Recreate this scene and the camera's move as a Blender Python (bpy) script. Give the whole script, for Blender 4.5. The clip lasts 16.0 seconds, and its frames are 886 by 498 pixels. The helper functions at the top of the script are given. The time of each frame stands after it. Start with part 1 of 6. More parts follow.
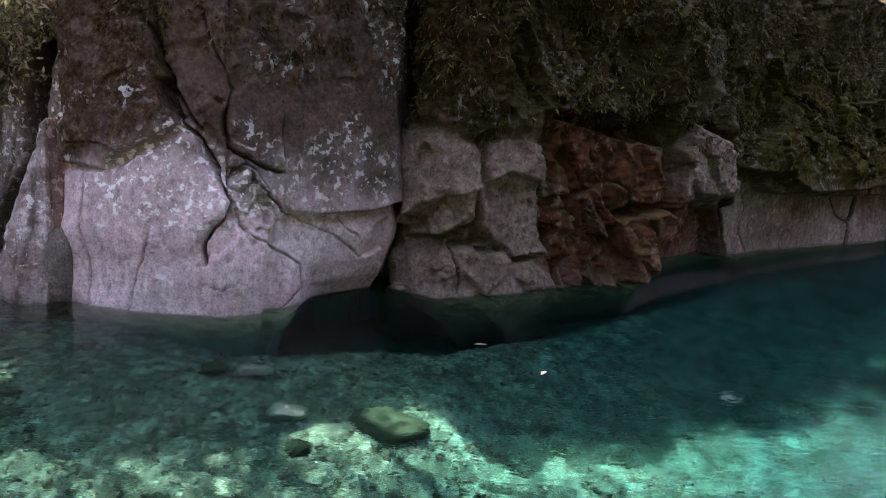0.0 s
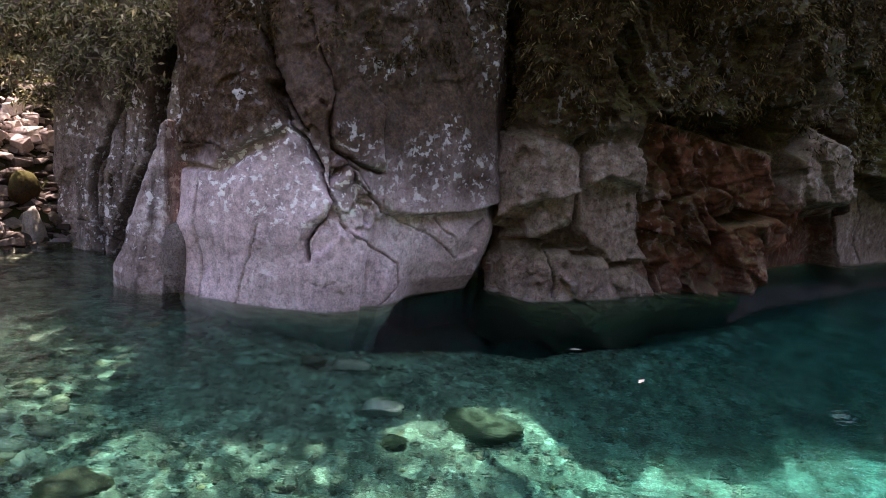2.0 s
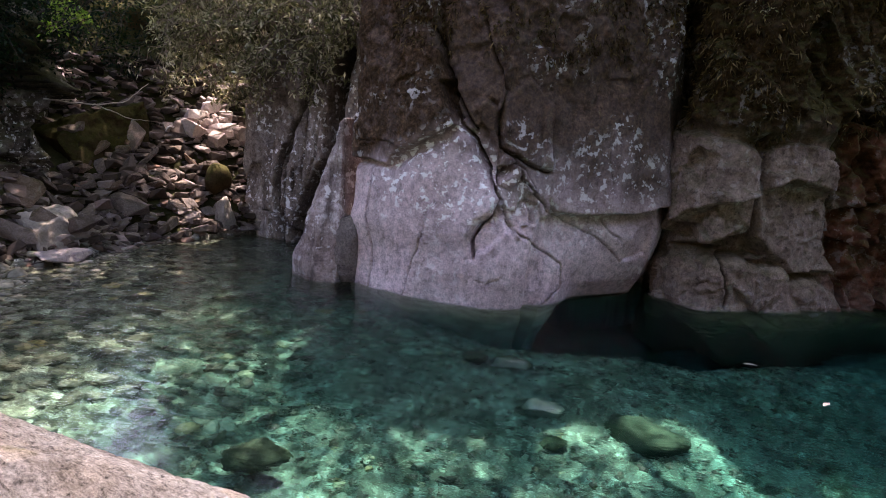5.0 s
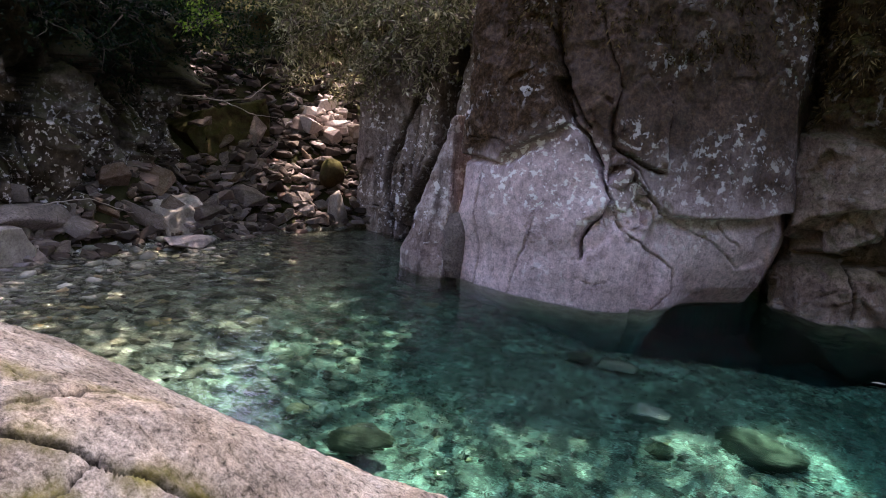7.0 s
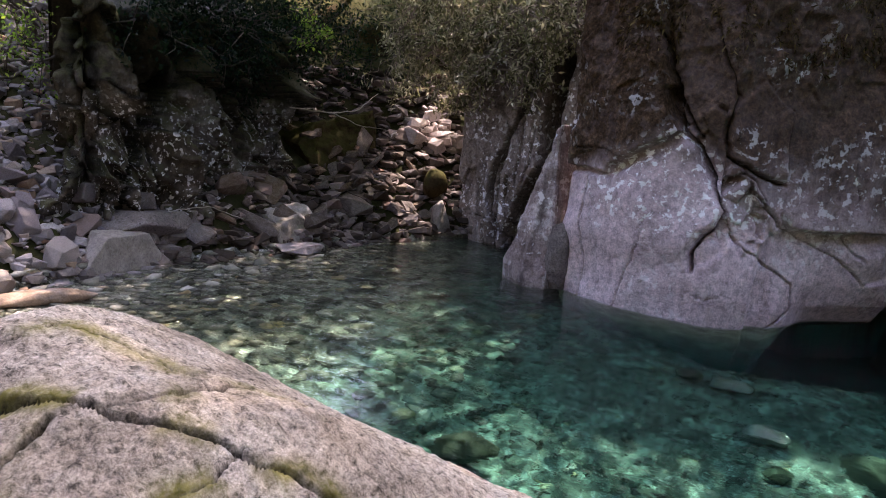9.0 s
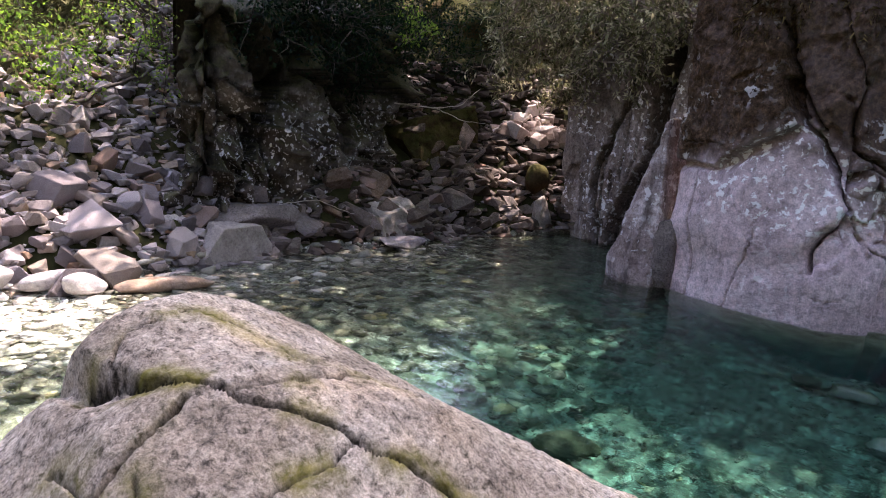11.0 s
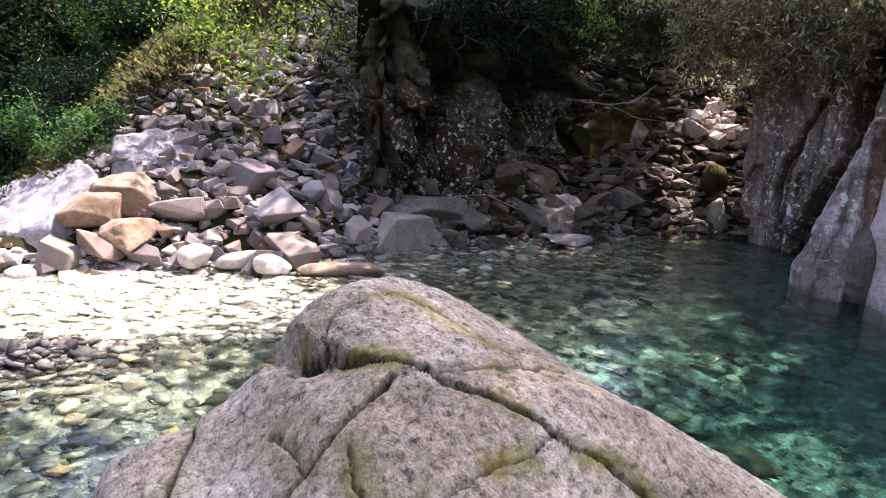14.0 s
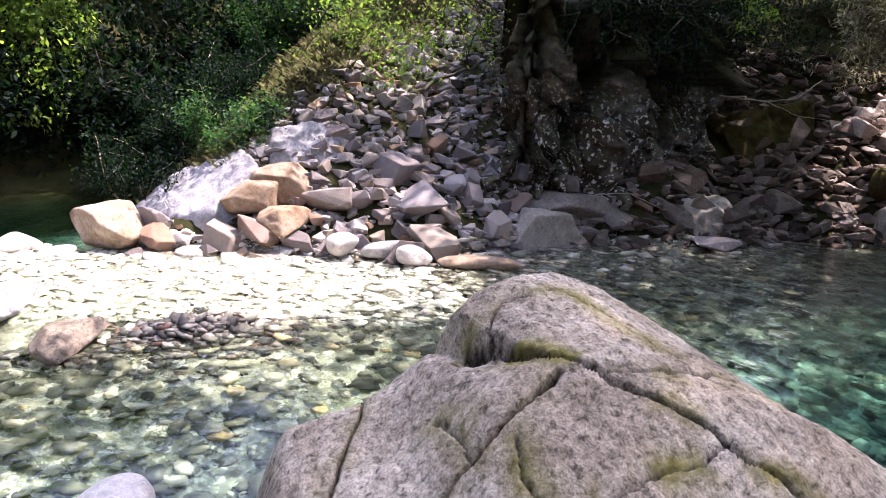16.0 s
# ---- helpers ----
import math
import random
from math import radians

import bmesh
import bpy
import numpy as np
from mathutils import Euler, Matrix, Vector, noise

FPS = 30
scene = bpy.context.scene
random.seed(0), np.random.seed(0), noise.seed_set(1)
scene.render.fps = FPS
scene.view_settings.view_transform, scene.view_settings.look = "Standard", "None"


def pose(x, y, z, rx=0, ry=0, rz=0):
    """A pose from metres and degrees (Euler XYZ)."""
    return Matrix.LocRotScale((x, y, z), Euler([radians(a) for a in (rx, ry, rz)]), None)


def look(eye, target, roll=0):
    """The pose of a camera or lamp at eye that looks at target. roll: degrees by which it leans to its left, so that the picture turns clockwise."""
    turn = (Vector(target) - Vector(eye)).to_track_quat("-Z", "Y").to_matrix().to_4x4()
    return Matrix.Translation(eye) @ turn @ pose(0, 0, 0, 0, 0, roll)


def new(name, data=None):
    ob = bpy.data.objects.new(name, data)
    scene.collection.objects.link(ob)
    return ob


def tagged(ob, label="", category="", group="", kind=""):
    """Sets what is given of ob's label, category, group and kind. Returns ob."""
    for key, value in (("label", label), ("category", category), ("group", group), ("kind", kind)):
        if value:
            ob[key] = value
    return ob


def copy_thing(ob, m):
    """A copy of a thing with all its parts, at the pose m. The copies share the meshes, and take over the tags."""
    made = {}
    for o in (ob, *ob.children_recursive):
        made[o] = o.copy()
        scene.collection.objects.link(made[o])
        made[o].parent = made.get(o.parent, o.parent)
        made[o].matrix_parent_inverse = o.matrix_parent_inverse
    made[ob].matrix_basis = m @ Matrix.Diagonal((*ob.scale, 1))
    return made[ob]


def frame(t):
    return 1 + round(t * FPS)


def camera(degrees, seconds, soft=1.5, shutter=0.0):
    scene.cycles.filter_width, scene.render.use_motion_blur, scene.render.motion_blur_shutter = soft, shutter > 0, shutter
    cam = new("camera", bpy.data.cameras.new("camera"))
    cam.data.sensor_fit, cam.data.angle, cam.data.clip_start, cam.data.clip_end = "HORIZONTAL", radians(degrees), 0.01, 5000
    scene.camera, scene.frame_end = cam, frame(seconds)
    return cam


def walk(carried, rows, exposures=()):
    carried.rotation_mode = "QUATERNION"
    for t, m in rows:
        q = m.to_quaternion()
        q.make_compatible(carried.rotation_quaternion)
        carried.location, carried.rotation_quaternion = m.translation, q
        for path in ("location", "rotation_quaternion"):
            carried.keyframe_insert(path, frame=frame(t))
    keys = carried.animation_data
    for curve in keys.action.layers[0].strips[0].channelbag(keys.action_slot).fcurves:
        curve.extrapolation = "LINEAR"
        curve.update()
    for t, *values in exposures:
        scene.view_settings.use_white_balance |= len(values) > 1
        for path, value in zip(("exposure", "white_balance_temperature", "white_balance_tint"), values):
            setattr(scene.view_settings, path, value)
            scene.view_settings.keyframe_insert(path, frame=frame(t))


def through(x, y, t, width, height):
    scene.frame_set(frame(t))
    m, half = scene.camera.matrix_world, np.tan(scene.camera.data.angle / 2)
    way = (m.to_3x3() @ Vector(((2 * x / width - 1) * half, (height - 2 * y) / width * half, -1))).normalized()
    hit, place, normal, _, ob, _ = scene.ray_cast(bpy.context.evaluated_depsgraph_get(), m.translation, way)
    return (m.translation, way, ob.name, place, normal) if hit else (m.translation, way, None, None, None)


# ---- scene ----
cam = camera(62.80, 16.0, soft=0.95)
PATH = [
    (0.0, (-0.004, 0.005, 1.908), (-0.019, 4.941, 1.112), 3.64),
    (0.5, (-0.016, -0.003, 1.905), (-0.188, 4.929, 1.106), 3.73),
    (1.0, (-0.029, -0.011, 1.901), (-0.368, 4.912, 1.098), 3.90),
    (1.5, (-0.041, -0.016, 1.899), (-0.526, 4.894, 1.093), 3.80),
    (2.0, (-0.054, -0.017, 1.896), (-0.693, 4.874, 1.081), 3.90),
    (2.5, (-0.065, -0.016, 1.893), (-0.870, 4.849, 1.065), 3.92),
    (3.0, (-0.078, -0.019, 1.894), (-1.048, 4.813, 1.053), 4.08),
    (3.5, (-0.099, -0.024, 1.899), (-1.251, 4.766, 1.047), 4.06),
    (4.0, (-0.120, -0.032, 1.906), (-1.439, 4.710, 1.024), 4.18),
    (4.5, (-0.131, -0.035, 1.902), (-1.626, 4.652, 1.006), 4.21),
    (5.0, (-0.141, -0.042, 1.895), (-1.805, 4.587, 0.995), 4.19),
    (7.5, (-0.179, -0.078, 1.836), (-2.631, 4.178, 0.900), 4.81),
    (8.0, (-0.198, -0.096, 1.834), (-2.790, 4.080, 0.914), 4.60),
    (8.5, (-0.211, -0.107, 1.832), (-2.950, 3.975, 0.921), 4.48),
    (9.0, (-0.218, -0.107, 1.833), (-3.096, 3.876, 0.912), 4.33),
    (11.5, (-0.251, -0.140, 1.832), (-3.754, 3.279, 0.813), 3.76),
    (12.0, (-0.262, -0.147, 1.831), (-3.880, 3.146, 0.800), 3.94),
    (12.5, (-0.272, -0.162, 1.829), (-3.994, 3.008, 0.785), 4.24),
    (13.0, (-0.283, -0.179, 1.824), (-4.113, 2.857, 0.769), 3.96),
    (13.5, (-0.292, -0.193, 1.820), (-4.235, 2.687, 0.745), 3.91),
    (14.0, (-0.303, -0.208, 1.818), (-4.360, 2.500, 0.721), 3.92),
    (14.5, (-0.310, -0.225, 1.817), (-4.484, 2.285, 0.685), 4.08),
    (15.0, (-0.314, -0.241, 1.816), (-4.596, 2.067, 0.658), 3.93),
    (15.5, (-0.322, -0.266, 1.815), (-4.699, 1.845, 0.638), 3.97),
    (16.0, (-0.331, -0.286, 1.813), (-4.796, 1.627, 0.625), 3.96),
]
walk(cam, [(t, look(eye, target, roll)) for t, eye, target, roll in PATH], [(0, 3.10, 7500, 33), (4.5, 2.88, 7300, 32), (8.5, 2.67, 7100, 30), (12, 2.72, 6900, 29), (16, 2.65, 6700, 28)])

# ---- world, sun and exposure ----
SUN = Vector((-0.12, 0.50, 1.0)).normalized()
world = bpy.data.worlds.new("world")
scene.world = world
world.use_nodes = True
wn = world.node_tree.nodes
sky = wn.new("ShaderNodeTexSky")
sky.sky_type = "NISHITA"
sky.sun_disc = False
sky.sun_elevation = math.asin(SUN.z)
sky.sun_rotation = math.atan2(SUN.x, SUN.y)
sky.air_density, sky.dust_density = 1.0, 2.0
world.node_tree.links.new(sky.outputs[0], wn["Background"].inputs[0])
wn["Background"].inputs[1].default_value = 0.15
sun_data = bpy.data.lights.new("sun", "SUN")
sun_data.energy, sun_data.angle, sun_data.color = 3.0, radians(0.5), (1.0, 0.95, 0.87)
sun = new("sun", sun_data)
sun.matrix_world = look((0, 0, 30), Vector((0, 0, 30)) - SUN)

# ---- noise on arrays ----
PERM = np.random.RandomState(3).permutation(512)
GRAD = np.random.RandomState(4).normal(size=(512, 3))
GRAD /= np.linalg.norm(GRAD, axis=1, keepdims=True)


def gnoise(p):
    """Gradient noise, about -1 to 1, at the rows of p."""
    i = np.floor(p).astype(np.int64)
    f = p - i
    w = f * f * f * (f * (f * 6 - 15) + 10)
    total = np.zeros(len(p))
    for dx in (0, 1):
        for dy in (0, 1):
            for dz in (0, 1):
                h = PERM[(i[:, 2] + dz) % 512]
                h = PERM[(h + i[:, 1] + dy) % 512]
                g = GRAD[PERM[(h + i[:, 0] + dx) % 512]]
                dot = g[:, 0] * (f[:, 0] - dx) + g[:, 1] * (f[:, 1] - dy) + g[:, 2] * (f[:, 2] - dz)
                wx = w[:, 0] if dx else 1 - w[:, 0]
                wy = w[:, 1] if dy else 1 - w[:, 1]
                wz = w[:, 2] if dz else 1 - w[:, 2]
                total += dot * wx * wy * wz
    return total * 1.6


def fbm(p, octaves=4, gain=0.5, seed=0.0):
    p = np.asarray(p, float) + np.array([seed * 17.3, seed * 9.1, seed * 5.7])
    total, amp = np.zeros(len(p)), 1.0
    for _ in range(octaves):
        total += amp * gnoise(p)
        p = p * 2.03 + 11.7
        amp *= gain
    return total


def ridged(p, octaves=4, seed=0.0):
    p = np.asarray(p, float) + np.array([seed * 7.3, seed * 19.1, seed * 3.7])
    total, amp = np.zeros(len(p)), 1.0
    for _ in range(octaves):
        total += amp * (1 - np.abs(gnoise(p)))
        p = p * 2.1 + 5.1
        amp *= 0.5
    return total


def step(a, b, x):
    k = np.clip((x - a) / (b - a), 0, 1)
    return k * k * (3 - 2 * k)


def to_line(s, z, line):
    """Distance of the points (s, z) from a polyline."""
    best = np.full(s.shape, 1e9)
    for (ax, ay), (bx, by) in zip(line, line[1:]):
        dx, dy = bx - ax, by - ay
        k = np.clip(((s - ax) * dx + (z - ay) * dy) / (dx * dx + dy * dy + 1e-12), 0, 1)
        best = np.minimum(best, np.hypot(s - ax - k * dx, z - ay - k * dy))
    return best


def inside(s, z, poly):
    """Signed distance into a polygon, positive inside."""
    odd = np.zeros(s.shape, bool)
    ring = list(poly) + [poly[0]]
    for (ax, ay), (bx, by) in zip(ring, ring[1:]):
        if ay != by:
            odd ^= ((ay > z) != (by > z)) & (s < (bx - ax) * (z - ay) / (by - ay) + ax)
    d = to_line(s, z, ring)
    return np.where(odd, d, -d)


def facets(s, z, count, box, tilt, seed, warp=0.0):
    """Broken rock: cells with a slope and a height of their own. Returns height and the distance to the nearest cell border."""
    rs = np.random.RandomState(seed)
    seeds = np.c_[rs.uniform(box[0], box[1], count), rs.uniform(box[2], box[3], count)]
    slopes, lifts = rs.normal(0, tilt, (count, 2)), rs.normal(0, tilt * 0.25, count)
    d1 = np.full(s.shape, 1e9)
    d2 = np.full(s.shape, 1e9)
    h = np.zeros(s.shape)
    for (a, b), (ta, tb), lift in zip(seeds, slopes, lifts):
        d = np.hypot((s - a), (z - b) * 0.8)
        near = d < d1
        d2 = np.where(near, d1, np.minimum(d2, d))
        h = np.where(near, ta * (s - a) + tb * (z - b) + lift, h)
        d1 = np.where(near, d, d1)
    return h, d2 - d1


# ---- meshes ----
def link(name, mesh, material, parent=None, label="", smooth=True):
    ob = new(name, mesh)
    mesh.materials.append(material)
    if smooth:
        mesh.polygons.foreach_set("use_smooth", np.ones(len(mesh.polygons), bool))
    ob.parent = parent
    if label:
        ob["label"] = label
    return ob


def grid_mesh(name, v):
    """A sheet of quads from an array of rows x columns x 3."""
    a, b = v.shape[:2]
    i = np.arange(a * b).reshape(a, b)
    q = np.stack([i[:-1, :-1], i[:-1, 1:], i[1:, 1:], i[1:, :-1]], -1).reshape(-1, 4)
    return poly_mesh(name, v.reshape(-1, 3), q)


def poly_mesh(name, v, q):
    mesh = bpy.data.meshes.new(name)
    n, k = q.shape
    mesh.vertices.add(len(v))
    mesh.vertices.foreach_set("co", np.ascontiguousarray(v, np.float32).ravel())
    mesh.loops.add(n * k)
    mesh.loops.foreach_set("vertex_index", np.ascontiguousarray(q, np.int32).ravel())
    mesh.polygons.add(n)
    mesh.polygons.foreach_set("loop_start", np.arange(0, n * k, k, dtype=np.int32))
    mesh.polygons.foreach_set("loop_total", np.full(n, k, dtype=np.int32))
    mesh.polygons.foreach_set("use_smooth", np.zeros(n, bool))
    mesh.update(calc_edges=True)
    return mesh


def mask_on(mesh, name, values):
    at = mesh.attributes.new(name, "FLOAT", "POINT")
    at.data.foreach_set("value", np.ascontiguousarray(values, np.float32).ravel())


def ball(level):
    bm = bmesh.new()
    bmesh.ops.create_icosphere(bm, subdivisions=level, radius=1.0)
    bm.verts.ensure_lookup_table()
    v = np.array([p.co[:] for p in bm.verts])
    f = np.array([[p.index for p in t.verts] for t in bm.faces])
    bm.free()
    return v / np.linalg.norm(v, axis=1, keepdims=True), f


BALLS = {k: ball(k) for k in (1, 2, 3, 4, 5)}


def stone_shape(seed, size, level=3, planes=14, sharp=18.0, rough=0.03, flat=1.0):
    """A broken stone: a ball cut by planes, with worn edges. size: its half extents."""
    rs = np.random.RandomState(seed)
    v, f = BALLS[level]
    n = rs.normal(size=(planes, 3))
    n[:, 2] *= flat
    n = np.r_[n / np.linalg.norm(n, axis=1, keepdims=True), [[0, 0, 1], [0, 0, -1]]]
    d = np.r_[rs.uniform(0.62, 0.95, planes), rs.uniform(0.7, 0.9, 2)]
    inv = np.maximum(v @ n.T, 0) / d
    r = 1 / np.maximum((inv ** sharp).sum(1) ** (1 / sharp), 0.4)
    p = v * r[:, None]
    p *= 1 + rough * fbm(p * 2.2, 3, 0.55, seed)[:, None] + rough * 0.35 * fbm(p * 9, 2, 0.6, seed + 3)[:, None]
    return p * np.asarray(size), f


def broken_stone(seed, size, rag=0.26, bevel=0.05):
    """An angular stone: the hull of a box with shifted and cut corners, its edges slightly worn."""
    rs = np.random.RandomState(seed)
    bm = bmesh.new()
    for x in (-1, 1):
        for y in (-1, 1):
            for z in (-1, 1):
                c = np.array([x, y, z]) * 0.8 + rs.normal(0, rag, 3) * (1, 1, 0.8)
                if rs.rand() < 0.45:
                    for axis in range(3):
                        q = c.copy()
                        q[axis] *= rs.uniform(0.45, 0.75)
                        bm.verts.new(q)
                else:
                    bm.verts.new(c)
    bmesh.ops.convex_hull(bm, input=bm.verts[:])
    bmesh.ops.delete(bm, geom=[v for v in bm.verts if not v.link_faces], context="VERTS")
    bmesh.ops.dissolve_limit(bm, angle_limit=radians(9), verts=bm.verts[:], edges=bm.edges[:])
    bmesh.ops.bevel(bm, geom=bm.edges[:], offset=bevel, segments=1, affect="EDGES", profile=0.6)
    bmesh.ops.triangulate(bm, faces=bm.faces[:])
    bmesh.ops.recalc_face_normals(bm, faces=bm.faces[:])
    bm.verts.index_update()
    v = np.array([p.co[:] for p in bm.verts])
    f = np.array([[p.index for p in t.verts] for t in bm.faces])
    bm.free()
    return v * np.asarray(size), f


# ---- materials ----
def nodes_of(name):
    m = bpy.data.materials.new(name)
    m.use_nodes = True
    nt = m.node_tree
    return m, nt, nt.nodes["Principled BSDF"]


def node(nt, kind, ins=(), **props):
    n = nt.nodes.new(kind)
    for k, v in props.items():
        setattr(n, k, v)
    for k, v in dict(ins).items():
        if isinstance(v, bpy.types.NodeSocket):
            nt.links.new(v, n.inputs[k])
        else:
            n.inputs[k].default_value = v
    return n


def ramp(nt, fac, *stops):
    n = node(nt, "ShaderNodeValToRGB", {0: fac})
    e = n.color_ramp.elements
    while len(e) > len(stops):
        e.remove(e[-1])
    while len(e) < len(stops):
        e.new(1.0)
    for k, (at, c) in zip(e, stops):
        k.position = at
        k.color = (*c, 1) if isinstance(c, tuple) else (c, c, c, 1)
    return n.outputs[0]


def mixc(nt, fac, a, b, mode="MIX"):
    n = node(nt, "ShaderNodeMix", data_type="RGBA", blend_type=mode)
    for k, v in ((0, fac), (6, a), (7, b)):
        if isinstance(v, bpy.types.NodeSocket):
            nt.links.new(v, n.inputs[k])
        else:
            n.inputs[k].default_value = (*v, 1) if isinstance(v, tuple) else v
    return n.outputs[2]


def maths(nt, op, a, b=0.0):
    return node(nt, "ShaderNodeMath", {0: a, 1: b}, operation=op).outputs[0]


def noise_tex(nt, vec, scale, detail=5, rough=0.6, distort=0.0):
    return node(nt, "ShaderNodeTexNoise", {"Vector": vec, "Scale": scale, "Detail": detail, "Roughness": rough, "Distortion": distort}).outputs[0]


def place_of(nt, scale=(1, 1, 1), world=True):
    if world:
        vec = node(nt, "ShaderNodeNewGeometry").outputs["Position"]
    else:
        vec = node(nt, "ShaderNodeTexCoord").outputs["Object"]
    return node(nt, "ShaderNodeMapping", {0: vec, 3: scale}).outputs[0]


def depth_tint(nt, colour):
    """Blue-green tint by depth: the light that water absorbs, painted into the colour."""
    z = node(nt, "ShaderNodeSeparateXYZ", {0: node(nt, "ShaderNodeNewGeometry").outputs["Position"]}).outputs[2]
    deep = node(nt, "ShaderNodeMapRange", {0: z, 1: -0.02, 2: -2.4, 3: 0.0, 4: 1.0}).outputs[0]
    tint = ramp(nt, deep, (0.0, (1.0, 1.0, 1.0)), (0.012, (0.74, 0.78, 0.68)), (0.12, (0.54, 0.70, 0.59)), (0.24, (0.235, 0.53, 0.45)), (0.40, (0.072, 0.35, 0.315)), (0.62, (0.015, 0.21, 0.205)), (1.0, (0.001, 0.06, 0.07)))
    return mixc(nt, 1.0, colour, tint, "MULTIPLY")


def rock(name, dark, mid, light, scale=1.0, lichen=0.0, moss=0.0, film_shade=None, rough=0.75, bump=0.5, each=0.0, each_tone=1.0, crack_dark=None, wet=0.0, world=True, speck=0.35, streak=0.0, stains=False, spots_at=9.0, cover=0.0, below=0.0, below_tone=((0.018, 0.024, 0.014), (0.07, 0.085, 0.045)), gloss=0.03, spotted=False, spots_top=None, gravel=False, moss_tone=((0.04, 0.032, 0.008), (0.16, 0.125, 0.03))):
    """Weathered stone. The tuple (colour, lowest height, highest height, amount) is a dark growth on the upper rock,
    with shade painted in.
    """
    m, nt, bsdf = nodes_of(name)
    p = place_of(nt, world=world)
    big = noise_tex(nt, p, 0.9 * scale, 5, 0.62, 0.6)
    mid_n = noise_tex(nt, p, 5.0 * scale, 6, 0.7, 0.3)
    fine = noise_tex(nt, p, 55.0 * scale, 4, 0.75)
    base = ramp(nt, maths(nt, "ADD", maths(nt, "MULTIPLY", big, 0.6), maths(nt, "MULTIPLY", mid_n, 0.4)), (0.33, dark), (0.5, mid), (0.68, light))
    if each:
        rnd = node(nt, "ShaderNodeObjectInfo").outputs["Random"]
        base = mixc(nt, each, base, mixc(nt, 1.0, (each_tone, each_tone, each_tone), ramp(nt, rnd, (0.0, (0.10, 0.08, 0.075)), (0.3, (0.22, 0.185, 0.18)), (0.5, (0.31, 0.25, 0.19)), (0.68, (0.42, 0.38, 0.375)), (0.84, (0.27, 0.23, 0.235)), (0.93, (0.30, 0.17, 0.095)), (1.0, (0.24, 0.13, 0.07))), "MULTIPLY"))
    grain = ramp(nt, fine, (0.35, 1 - speck * 0.6), (0.62, 1.0 + speck * 0.25))
    base = mixc(nt, 1.0, base, grain, "MULTIPLY")
    blotch = ramp(nt, noise_tex(nt, p, 17.0 * scale, 5, 0.7, 0.4), (0.32, 1 - speck), (0.5, 1.0), (0.68, 1.0 + speck * 0.45))
    base = mixc(nt, 1.0, base, blotch, "MULTIPLY")
    if streak:
        sp = place_of(nt, (5.0, 5.0, 0.35), world)
        sn = noise_tex(nt, sp, 1.0, 5, 0.65, 0.4)
        base = mixc(nt, maths(nt, "MULTIPLY", ramp(nt, sn, (0.47, 0.0), (0.66, 1.0)), streak), base, (0.035, 0.025, 0.022))
    # Dark growth, and the canopy's shade on the upper rock painted in.
    if film_shade:
        colour, low, high, amount = film_shade
        z = node(nt, "ShaderNodeSeparateXYZ", {0: p}).outputs[2]
        zz = maths(nt, "ADD", z, maths(nt, "MULTIPLY", maths(nt, "SUBTRACT", noise_tex(nt, p, 1.3, 6, 0.65, 0.5), 0.5), 2.0))
        f = node(nt, "ShaderNodeMapRange", {0: zz, 1: low, 2: high, 3: 0.0, 4: amount}).outputs[0]
        grown = node(nt, "ShaderNodeAttribute", attribute_name="grown").outputs["Fac"]
        f = maths(nt, "MAXIMUM", f, maths(nt, "MULTIPLY", grown, ramp(nt, mid_n, (0.3, 0.8), (0.5, 1.0))))
        # Pale water-worn foot, with light thrown up from the water painted in.
        washed = node(nt, "ShaderNodeAttribute", attribute_name="washed").outputs["Fac"]
        f = maths(nt, "MULTIPLY", f, maths(nt, "SUBTRACT", 1.0, washed))
        growth = ramp(nt, noise_tex(nt, p, 7.0, 6, 0.75), (0.3, tuple(c * 0.45 for c in colour)), (0.55, colour), (0.75, tuple(c * 1.9 for c in colour)))
        growth = mixc(nt, 1.0, growth, ramp(nt, noise_tex(nt, p, 26.0, 5, 0.75, 0.3), (0.34, 0.35), (0.5, 0.95), (0.66, 1.9)), "MULTIPLY")
        base = mixc(nt, f, base, growth)
    if stains:
        iron = node(nt, "ShaderNodeAttribute", attribute_name="iron").outputs["Fac"]
        ochre = node(nt, "ShaderNodeAttribute", attribute_name="ochre").outputs["Fac"]
        patchy = ramp(nt, noise_tex(nt, p, 4.0, 6, 0.7, 0.8), (0.34, 0.25), (0.55, 1.0))
        base = mixc(nt, maths(nt, "MULTIPLY", iron, patchy), base, ramp(nt, mid_n, (0.35, (0.035, 0.013, 0.008)), (0.6, (0.16, 0.058, 0.033))))
        base = mixc(nt, maths(nt, "MULTIPLY", ochre, patchy), base, ramp(nt, mid_n, (0.35, moss_tone[0]), (0.65, moss_tone[1])))
    if lichen:
        spots = noise_tex(nt, p, spots_at, 5, 0.62, 0.2)
        where = noise_tex(nt, p, 1.1, 3, 0.5)
        f = maths(nt, "MULTIPLY", ramp(nt, spots, (0.565, 0.0), (0.60, 1.0)), ramp(nt, where, (0.46 - cover, 0.0), (0.56 - cover, 1.0)))
        if spotted:
            at = node(nt, "ShaderNodeAttribute", attribute_name="spotted").outputs["Fac"]
            f = maths(nt, "MULTIPLY", ramp(nt, spots, (0.545, 0.0), (0.585, 1.0)), maths(nt, "MAXIMUM", at, maths(nt, "MULTIPLY", ramp(nt, where, (0.5, 0.0), (0.6, 1.0)), 0.5)))
        if spots_top:
            z = node(nt, "ShaderNodeSeparateXYZ", {0: p}).outputs[2]
